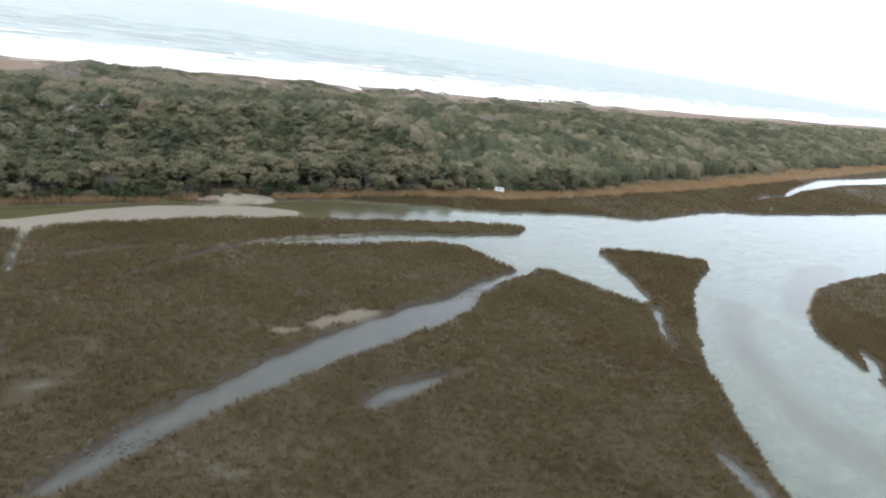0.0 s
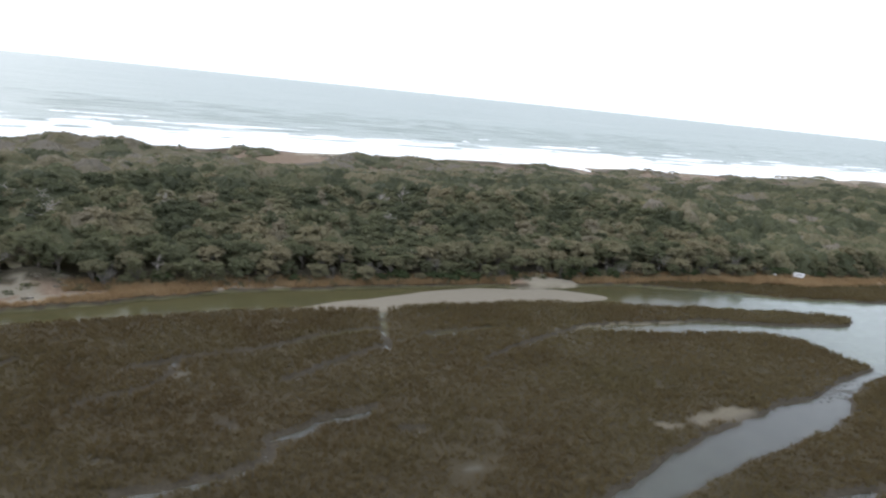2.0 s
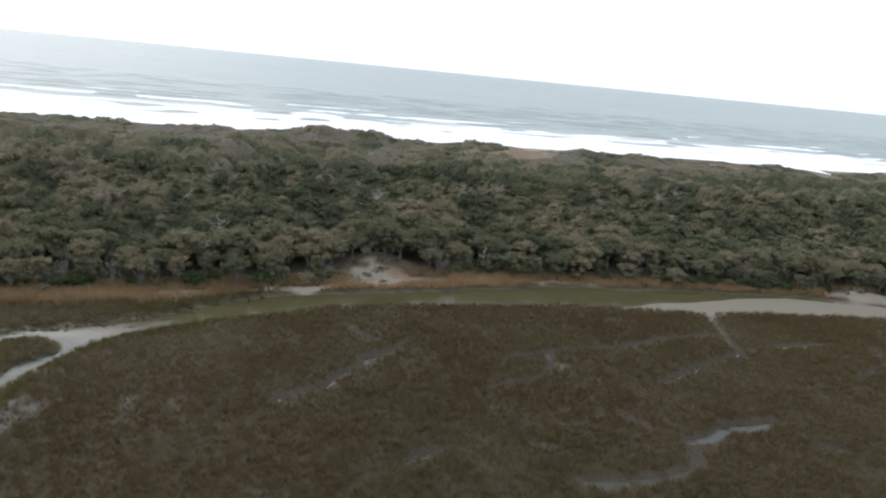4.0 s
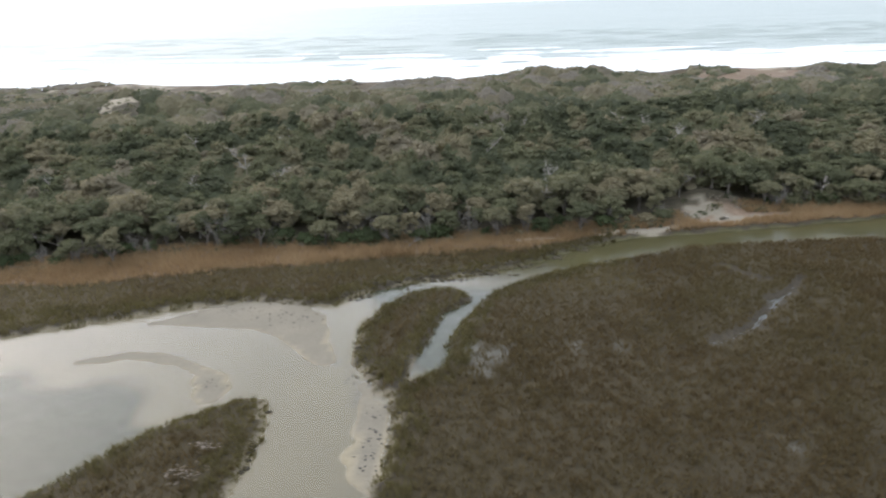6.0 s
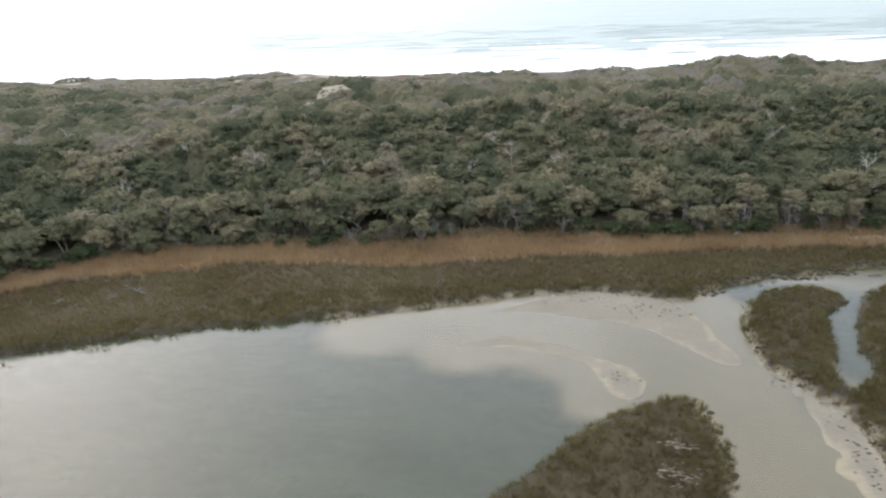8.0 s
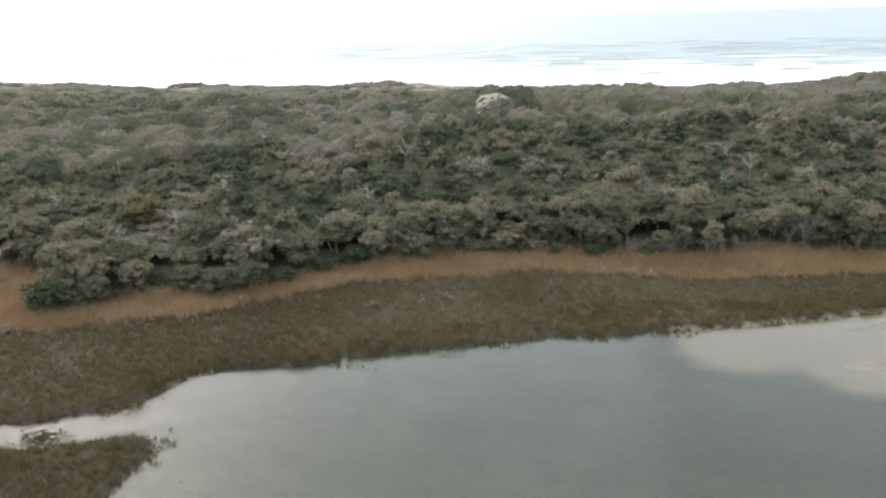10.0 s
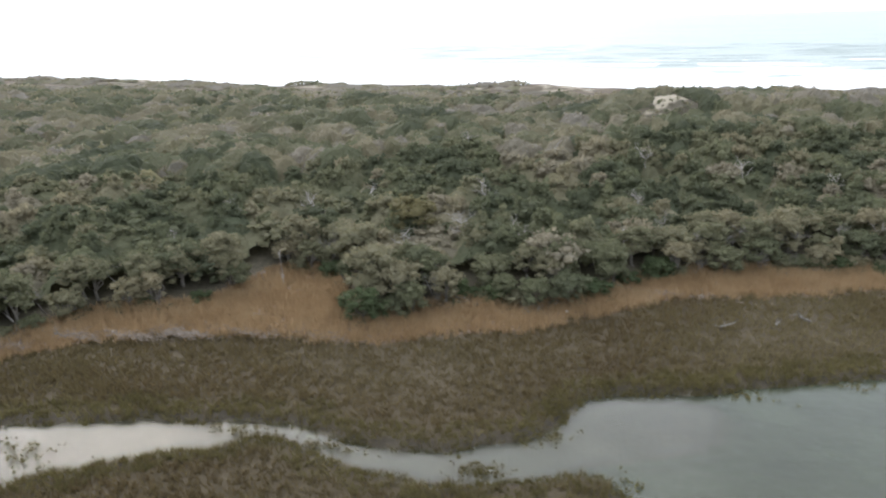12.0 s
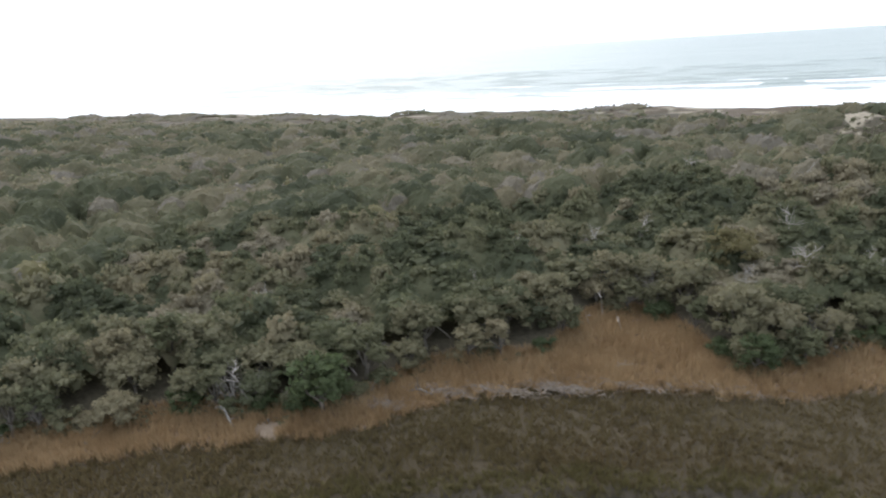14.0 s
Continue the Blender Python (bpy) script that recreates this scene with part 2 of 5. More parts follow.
GROUND = ground_material()
GRASS = blade_material("brown_marsh_grass", [(0.28, (0.068, 0.050, 0.024)), (0.42, (0.103, 0.073, 0.035)), (0.52, (0.108, 0.082, 0.038)), (0.62, (0.125, 0.097, 0.050)), (0.75, (0.15, 0.126, 0.076))],
                       pale=[(0.28, (0.108, 0.080, 0.042)), (0.42, (0.136, 0.104, 0.053)), (0.52, (0.134, 0.113, 0.052)), (0.62, (0.156, 0.127, 0.066)), (0.75, (0.19, 0.158, 0.092))], green=(0.100, 0.089, 0.040))
REED = blade_material("tan_reed", [(0.25, (0.235, 0.156, 0.080)), (0.5, (0.330, 0.230, 0.125)), (0.75, (0.40, 0.298, 0.175))], 0.15)
FRINGE = blade_material("green_fringe_grass", [(0.25, (0.070, 0.057, 0.026)), (0.5, (0.116, 0.101, 0.041)), (0.75, (0.165, 0.139, 0.063))], 0.15)
LEAVES = leaf_material("scrub_oak_leaves", True)
GREEN = leaf_material("fresh_green_leaves", True, FRESH)
WOODS = leaf_material("woodland_leaves", False)
GOLD = leaf_material("ochre_oak_leaves", True, [(0.0, (0.112, 0.098, 0.044)), (1.0, (0.130, 0.110, 0.050))])
BARK = bark_material("grey_brown_bark", (0.07, 0.06, 0.048), (0.20, 0.18, 0.15))
DEAD = bark_material("bleached_dead_wood", (0.24, 0.215, 0.185), (0.43, 0.395, 0.35))
TWIG = bark_material("grey_bare_twigs", (0.11, 0.10, 0.085), (0.25, 0.23, 0.20))
WRACK = bark_material("drift_wrack", (0.12, 0.095, 0.07), (0.30, 0.25, 0.20))
WATER = water_material("silty_tidal_water", (0.064, 0.071, 0.044), 0.12, 1.8, 0.14, (1, 0.5, 1))
SEA = sea_material()

# ---- the plan: banks of the tidal water, as the shore runs ----
BANK_EAST = [(60, -60), (66, 8), (72, 23), (78, 30), (88, 40), (94, 47), (103, 53), (112, 60), (129, 70), (144, 75), (146, 79), (135, 86), (121, 92),
             (120, 86), (113, 75), (105, 62), (101, 75), (98, 85), (90, 86), (90, 94), (89, 100), (83, 104)]
BANK_TONGUE = [(75, 105), (63, 106.5), (53, 108.5), (44, 110.5), (54, 111.7), (66, 111.3), (73, 111.8), (92, 107.5), (106, 104), (113, 106), (115, 109.5), (101, 114), (84, 118)]
BANK_MID = [(65, 122), (54, 124.5), (39, 126), (22, 125), (7, 124.3), (-7, 126), (-20, 124.5), (-30, 123.5), (-48, 121), (-56, 118), (-65, 114), (-72, 110),
            (-77, 106), (-80, 103), (-82, 99), (-84, 92), (-84, 87), (-86, 83.5), (-89, 80.5), (-88, 77), (-88, 73), (-89, 66), (-92, 30), (-95, -60)]
BANK_SOUTH = [(-176, -60), (-176, 20), (-182.0, 40.8), (-183.2, 53.4), (-183.1, 57.6), (-185.0, 60.6), (-189.0, 58.1), (-195.0, 55.4), (-202.3, 54.7), (-207.8, 56.3), (-212.1, 57.2),
              (-216.0, 54.4), (-222.0, 50.6), (-227.9, 45.8), (-239.5, 35.2), (-300, 5)]
BANK_WEST = [(-308.8, 10.5), (-268.8, 33.4), (-245.0, 48.4), (-235.9, 52.4), (-226.7, 55.5), (-217.5, 58.5), (-211.3, 60.1), (-205.9, 58.5), (-201.7, 59.0), (-196.6, 60.5), (-191.6, 63.1), (-189.7, 65.4),
             (-188.9, 68.6), (-187.2, 72.0), (-178.0, 75.0), (-172.0, 78.2), (-160.5, 83.8), (-150.8, 87.8), (-142.6, 90.3), (-134, 93.7), (-128.2, 96), (-121.7, 98.5), (-116.5, 101.2), (-111, 102.2), (-105, 101.8)]
BANK_NORTH = [(-101, 100.5), (-99, 101.5), (-96, 105), (-91, 108), (-85, 110), (-79, 112), (-73, 116), (-69, 119), (-64, 122), (-59, 125), (-50, 127), (-41, 129),
              (-31, 131), (-22, 133), (-11, 136), (10, 136.5), (34, 137), (44, 136.6), (48, 134.8), (60, 134.2), (64, 135.4), (72, 135.5), (82, 133.5), (102, 127), (114, 122), (139, 117), (150, 114)]
BANK_FAR = [(160, 107.5), (182, 109), (203, 111), (225, 105), (252, 101), (308, 95), (500, 85), (900, 60), (900, -60)]
ISLES = [
    [(-83, 105), (-88, 105), (-92, 102), (-94, 96), (-94.3, 91), (-94, 87), (-92, 83), (-90, 80.5), (-88.6, 82), (-88.6, 87), (-86.3, 93), (-86, 98), (-84.5, 100), (-82, 102.5)],
    [(-117, 64), (-112, 71.5), (-110, 75), (-105, 79), (-102, 79.7), (-101, 78), (-100, 74), (-100.5, 67), (-101, 55), (-104, 20), (-135, 20), (-127, 52)],
    [(199, 57), (171, 58), (157, 57), (142, 52), (129, 45), (125, 39), (121, 33), (118, 29), (112, 10), (110, -30), (300, -40), (420, 40), (300, 55)],
]
# creeks and pools: x, y, width
CREEKS = [
    [(93, 85, 2.6), (86.5, 83.7, 2.2), (79, 81.3, 3.2), (74, 79.4, 3.0), (68, 76.2, 5.6), (62, 75, 7.6), (55, 73.2, 6.9), (45, 70.6, 6.6), (36, 68.2, 6.0), (27.5, 65, 4.8), (20.5, 62.4, 3.9),
     (15.5, 60.2, 3.6), (11, 57.6, 3.2), (6, 55.5, 1.4)],
    [(39.6, 56.3, 2.2), (43, 57.2, 3.2), (47, 57.7, 2.6), (51, 58.2, 1.2), (55.7, 58, 0.7)],
    [(18.6, 110.7, 1.8), (21, 111, 2.2), (24, 111.2, 1.5), (30, 112.3, 0.7)],
    [(14.5, 124, 1.0), (13.5, 121, 0.8), (12.3, 116.5, 0.7), (11.2, 112.5, 0.9), (10.4, 108.5, 0.6), (9.8, 106, 1.2)],
    [(11.2, 113.8, 0.6), (5.7, 113.3, 0.8), (0.2, 111.9, 0.9), (-5.1, 109.6, 0.8), (-8.8, 108.1, 0.6), (-14.4, 107.1, 0.7), (-19.7, 106.1, 1.0), (-22.7, 104.7, 1.1), (-25.6, 104.1, 0.8)],
    [(9.6, 107, 0.6), (4.6, 104.4, 0.8), (0.5, 102.1, 0.8), (-2.9, 99.8, 0.7), (-7.1, 97.3, 0.6)],
    [(-19.7, 106.1, 0.6), (-21.7, 99.8, 0.7), (-24.5, 97.4, 0.6), (-30.3, 95.2, 0.5)],
    [(2.5, 88.2, 0.8), (0.4, 86.8, 1.6), (-2.2, 86.3, 1.9), (-5.2, 85.9, 1.2), (-7.4, 84, 1.5), (-9.8, 83.5, 1.3), (-11.1, 83.2, 0.8), (-11.3, 80.8, 0.7), (-12.2, 78.6, 0.8), (-14.3, 77.6, 0.9),
     (-16.7, 76.7, 1.0), (-18.6, 76.3, 1.6), (-20.7, 76.2, 0.9), (-23.2, 75.7, 2.0), (-25.5, 75.8, 1.4)],
    [(-15.6, 87.5, 1.0), (-14.8, 86.8, 1.3)],
    [(4.5, 82.2, 1.0), (5.6, 81.6, 1.4), (7, 82, 0.7)],
    [(72, 31, 1.0), (71, 28, 2.6), (69, 23, 3.2)],
    [(104.5, 63, 1.8), (97, 56, 1.0), (92, 51, 0.9)],
    [(-45.8, 102.2, 1.3), (-45.2, 100.6, 1.0)],
    [(-39, 109, 0.6), (-42, 105, 0.7), (-45.5, 101.5, 0.7), (-50, 95, 0.7), (-56, 91, 0.6)],
    [(-44, 108, 0.6), (-48, 113, 0.7)],
    [(56, 110, 1.6), (50, 110.4, 1.3), (44, 109, 1.0), (38, 106.8, 0.8), (33.5, 104.7, 1.3), (31, 104.2, 0.6), (24, 100, 0.5)],
    [(250, 120.5, 1.5), (262, 122, 3), (278, 122, 2), (300, 129, 4), (360, 140, 11), (460, 141, 14)],
    [(-39, 81, 1.0), (-42, 79.5, 1.2)],
    [(129, 37, 1.2), (126, 34, 2.2), (120.5, 31, 1.8)],
]
EDGE_X = [-1500, -617, -412, -310, -280, -273, -263, -257, -253.5, -251.5, -249.5, -242, -236.5, -234.8, -233, -226, -221.5, -218, -214.5, -211, -207, -201, -195,
          -190.5, -185.4, -178.6, -170, -160, -144.5, -132, -116, -102, -90.5, -79, -68, -54, -46, -36, -20, 0, 40, 73, 97, 134, 160, 212, 284, 377, 550, 1500, 5000]
EDGE_Y = [-300, -70, -13, 28, 45, 51.5, 56.3, 58.7, 58.5, 63, 68.5, 73.7, 75.8, 84, 90.5, 91.8, 86, 80.5, 78.2, 82, 86.5, 88.3, 88.2,
          93, 99.6, 104, 106.8, 110.4, 112.8, 115.8, 120, 120.6, 122.5, 124, 127, 130, 134, 137.5, 139.5, 139, 138.5, 138.5, 138, 136, 135, 141, 148, 165, 180, 290, 600]


def rounded(points, closed=True, times=2):
    p = np.array(points, float)
    for _ in range(times):
        q = np.roll(p, -1, 0)
        p = np.stack([0.75 * p + 0.25 * q, 0.25 * p + 0.75 * q], 1).reshape(-1, 2)
    return p


def inside_by(poly, x, y):
    """Metres inside a closed line: plus within, minus without."""
    best, odd = np.full(x.shape, 1e9), np.zeros(x.shape, bool)
    for (ax, ay), (bx, by) in zip(poly, np.roll(poly, -1, 0)):
        dx, dy = bx - ax, by - ay
        t = np.clip(((x - ax) * dx + (y - ay) * dy) / (dx * dx + dy * dy + 1e-9), 0, 1)
        best = np.minimum(best, (x - ax - t * dx) ** 2 + (y - ay - t * dy) ** 2)
        if dy:
            odd ^= ((ay > y) != (by > y)) & (x < ax + (y - ay) * dx / dy)
    return np.where(odd, 1, -1) * np.sqrt(best)


MAIN = rounded(BANK_EAST + BANK_TONGUE + BANK_MID + BANK_SOUTH + BANK_WEST + BANK_NORTH + BANK_FAR)
ISLE_LINES = [rounded(i) for i in ISLES]
BAR = rounded([(-3, 125), (5, 128), (10, 129.6), (17, 131), (24, 133), (31, 134.8), (41, 135), (54, 133.5), (62, 130.5), (67, 127), (60, 125), (51, 124.5), (38, 125.3), (24, 124.8), (14, 123.3), (8, 123.8), (2, 124.5)])


TONGUE = rounded([(131, 48), (142, 56), (154, 60.5), (168, 66), (184, 65.5), (186, 62.5), (168, 60), (156, 54)])
# the stream that runs over the sand flat into the bay, and the pale streak of the east channel
FLOW = [(-93, 55), (-95, 69), (-97.3, 74), (-100, 79.2), (-104.8, 84.6), (-110.4, 88.2), (-116.5, 90.6), (-124, 91.2), (-133, 89.6)]
SPIT = [(-124, 86.6), (-119, 88.0), (-114, 87.0), (-110, 84.6), (-107.8, 82.3), (-107.3, 79.6)]
EAST_FLAT = [(-92.6, 82.5), (-90.3, 77.5), (-89.5, 68)]
STREAK = [(124, 58), (114, 52), (105, 45.4), (95.5, 35.4), (91.6, 28.5), (90.5, 20.5), (88, 5)]


NORTH_FLAT = rounded([(-125, 93.8), (-117, 99.6), (-111.5, 102), (-104, 102), (-99.5, 99), (-98, 94), (-97.4, 90), (-95, 85), (-99.5, 87), (-103, 91), (-107, 93.5), (-113, 94.3)])


def line_gap(points, x, y):
    """Metres from a bent line."""
    best = np.full(np.shape(x), 1e9)
    for (ax, ay), (bx, by) in zip(points, points[1:]):
        dx, dy = bx - ax, by - ay
        t = np.clip(((x - ax) * dx + (y - ay) * dy) / (dx * dx + dy * dy), 0, 1)
        best = np.minimum(best, np.hypot(x - ax - t * dx, y - ay - t * dy))
    return best


def exposed(x, y):
    """How far the sand flat lies bare of water, 0 to 1."""
    n = 0.9 * bumps(x, y, 5, 2) + 0.5 * bumps(x, y, 1.8, 4)
    spit = ramp(-line_gap(SPIT, x, y) + 0.8 * n, -1.9, -0.2)
    north = ramp(inside_by(NORTH_FLAT, x, y) + 0.7 * n, -0.5, 1.3)
    return np.maximum.reduce([spit, 0.75 * north, 0.7 * ramp(-line_gap(EAST_FLAT, x, y) + n, -1.9, -0.3)])


def wet(x, y):
    """Metres into the tidal water (minus: metres from it)."""
    s = inside_by(MAIN, x, y)
    for line in ISLE_LINES:
        s = np.minimum(s, -inside_by(line, x, y))
    s = s + 0.45 * bumps(x, y, 3.2, 1) + 0.25 * bumps(x, y, 1.1, 2)
    for creek in CREEKS:
        for (ax, ay, aw), (bx, by, bw) in zip(creek, creek[1:]):
            dx, dy = bx - ax, by - ay
            t = np.clip(((x - ax) * dx + (y - ay) * dy) / (dx * dx + dy * dy), 0, 1)
            w = (aw + (bw - aw) * t) / 2
            s = np.maximum(s, w - np.hypot(x - ax - t * dx, y - ay - t * dy) + (0.06 + 0.26 * np.minimum(w, 1.5)) * bumps(x, y, 2.4, 1) + 0.1 * bumps(x, y, 1.1, 2))
    return s


def edge_y(x):
    """Where the wood begins."""
    return np.interp(x, EDGE_X, EDGE_Y) + 0.8 * bumps(x, x * 0, 7, 3)


COAST_X = [-1600, -978, -711, -451, -320, -150, -60, 123, 354, 1205, 5000]
RIDGE_Y = [500, 380, 345, 330, 322, 316, 324, 344, 352, 440, 930]


def ridge_y(x):
    """The low dune ridge behind the beach."""
    return np.interp(x, COAST_X, RIDGE_Y) + 5 * bumps(x, x * 0, 60, 4)


def beach_y(x):
    return np.interp(x, COAST_X, RIDGE_Y) + 32


def hill(x, y):
    """The wooded dune with the sand blow-out."""
    return np.exp(-((x + 187) ** 2 / 420 + (y - 222) ** 2 / 210))


def upland(x, y):
    """Height of the wooded island above the marsh."""
    d = y - edge_y(x)
    back = 1 - ramp(y, 195, ridge_y(x) - 40)
    h = 0.9 * ramp(d, -1, 9) + (1.3 + 2.6 * ramp(x, -215, -165)) * ramp(d, 8, 60) * (0.14 + 0.86 * back)
    h = h + 1.5 * bumps(x, y, 24, 0) * ramp(d, 8, 30) + 0.5 * bumps(x, y, 9, 5) * ramp(d, 4, 12)
    r = y - ridge_y(x)
    h = h + (0.6 + 0.45 * bumps(x, y, 30, 2) + 0.55 * bumps(x, y, 11, 3)) * np.exp(-(r / 14) ** 2) + 0.45 * bumps(x, y, 5, 1) * np.exp(-(r / 22) ** 2)
    h = h + 4.4 * np.exp(-((x + 48) ** 4 / 90000 + (y - 318) ** 2 / 200)) + 5.0 * np.exp(-((x - 368) ** 2 / 240 + (y - 318) ** 2 / 200))
    h = h + 6.4 * hill(x, y)
    sea = ramp(y, ridge_y(x) + 8, beach_y(x))
    return h * (1 - sea) - 0.35 * sea - 3.0 * ramp(y, beach_y(x) - 6, beach_y(x) + 90)


TAN_X = [-1500, -310, -276, -268, -259.5, -250, -244, -240, -229, -221.5, -212, -204, -197.6, -192, -186.4, -180.6, -174, -165.5, -157, -146.6, -130, -118, -106, -91, -77,
         -60, 0, 100, 134, 212, 284, 550, 5000]
TAN_Y = [-305, 25, 42, 47.2, 52.2, 57, 62.5, 67, 71.5, 73.7, 74.5, 78.3, 81.3, 85.5, 90.5, 95.8, 98.8, 101, 105, 105.8, 107, 111.3, 113.7, 116.4, 119,
         126, 136.5, 135, 129, 132, 139, 168, 590]


def reeds(x, y):
    """Metres into the reed belt below the wood."""
    return y - np.interp(x, TAN_X, TAN_Y) + 0.9 * bumps(x, y, 3.5, 4)


def height(x, y, s=None):
    s = wet(x, y) if s is None else s
    land = 0.48 + 0.10 * bumps(x, y, 5, 4) + 0.06 * bumps(x, y, 1.3, 0)
    up = upland(x, y)
    shallow = np.clip(shoal(x, y), 0, 1)
    bed = -0.10 + np.where(x < -60, 0.06, 0) * shallow - (0.75 - np.where(x < -60, 0.77, 0.62) * shallow) * ramp(s, 0.3, 3.5) + (0.05 - 0.03 * shallow) * bumps(x, y, 7, 3)
    bar = inside_by(BAR, x, y) + 0.7 * bumps(x, y, 5, 2)
    bed = np.maximum(bed, 0.125 * ramp(inside_by(TONGUE, x, y) + 0.6 * bumps(x, y, 4, 2), -1.5, 1.0) - 0.14)
    bed = bed + 0.085 * exposed(x, y) * (x < -60)
    bed = np.maximum(bed, 0.10 * ramp(bar, -1.2, 1.0) - 0.02 + (-0.6) * (1 - ramp(bar, -3.5, 0)))
    low = np.where(s > 0, bed * ramp(s, -0.05, 0.5), land * ramp(-s, -0.05, 0.4))
    bluff = (1.7 + 0.6 * bumps(x, y, 2.5, 1)) * np.exp(-((x + 42) ** 2 / 34 + (y - 141.5) ** 2 / 26)) + 1.0 * np.exp(-((x - 55) ** 2 / 36 + (y - 137.6) ** 2 / 5))
    return low + np.where(s > 0.3, 0, up + bluff) * np.where(y < 290, 1, 0) + np.where(y >= 290, up - low, 0)


def shoal(x, y):
    """How far the bed is a shallow sand flat, 0 to 1."""
    a = 0.62 - np.minimum.reduce([line_gap(FLOW, x, y), np.maximum(-inside_by(NORTH_FLAT, x, y), 0), 1.0 + line_gap(SPIT, x, y), line_gap(EAST_FLAT, x, y)]) / 13 + 0.10 * bumps(x, y, 9, 5) + 0.05 * bumps(x, y, 3, 2)
    a = a - 1.2 * np.exp(-((x + 86.8) / 2.2) ** 2 - ((y - 92) / 7) ** 2)
    b = 1.2 - np.hypot((x + 93) / 12, (y - 60) / 27) + 0.15 * bumps(x, y, 7, 1)
    c = 0.42 - line_gap(STREAK, x, y) / 11 + 0.12 * bumps(x, y, 14, 1)
    d = 1.2 - np.hypot((x + 20) / 95, (y - 125) / 22)
    e = np.clip(0.5 + inside_by(TONGUE, x, y) / 4, -1, 1)
    f = 0.62 - line_gap([(-232.4, 49.1), (-215.2, 56.6), (-203.6, 56.7), (-193.3, 59.3), (-187.6, 65.6), (-179.5, 69.6)], x, y) / 12 + 0.25 * bumps(x, y, 8, 3)
    return np.clip(2.8 * np.maximum.reduce([a, b, np.where(x < -160, f, -1), np.where(x > 60, c, -1), d, e]), 0, 1)


def sand_strip(x, y):
    """Small eroded sand patches on the bank below the trees."""
    d = y - edge_y(x) + 2.4 + bumps(x, y, 2.6, 4)
    bare = ramp(1 - np.hypot((x + 256.8) / 3.2, (y - 55.7) / 1.8) + 0.5 * bumps(x, y, 1.6, 1), 0.1, 0.4)
    return 0.2 * bare + (1 - bare) * ramp(1 - np.abs(d) / 1.7 + 0.8 * bumps(x, y, 3.5, 5) - 0.7 * ramp(np.abs(x + 60), 14, 22), 0.35, 0.6) * (np.abs(x + 48) < 60)


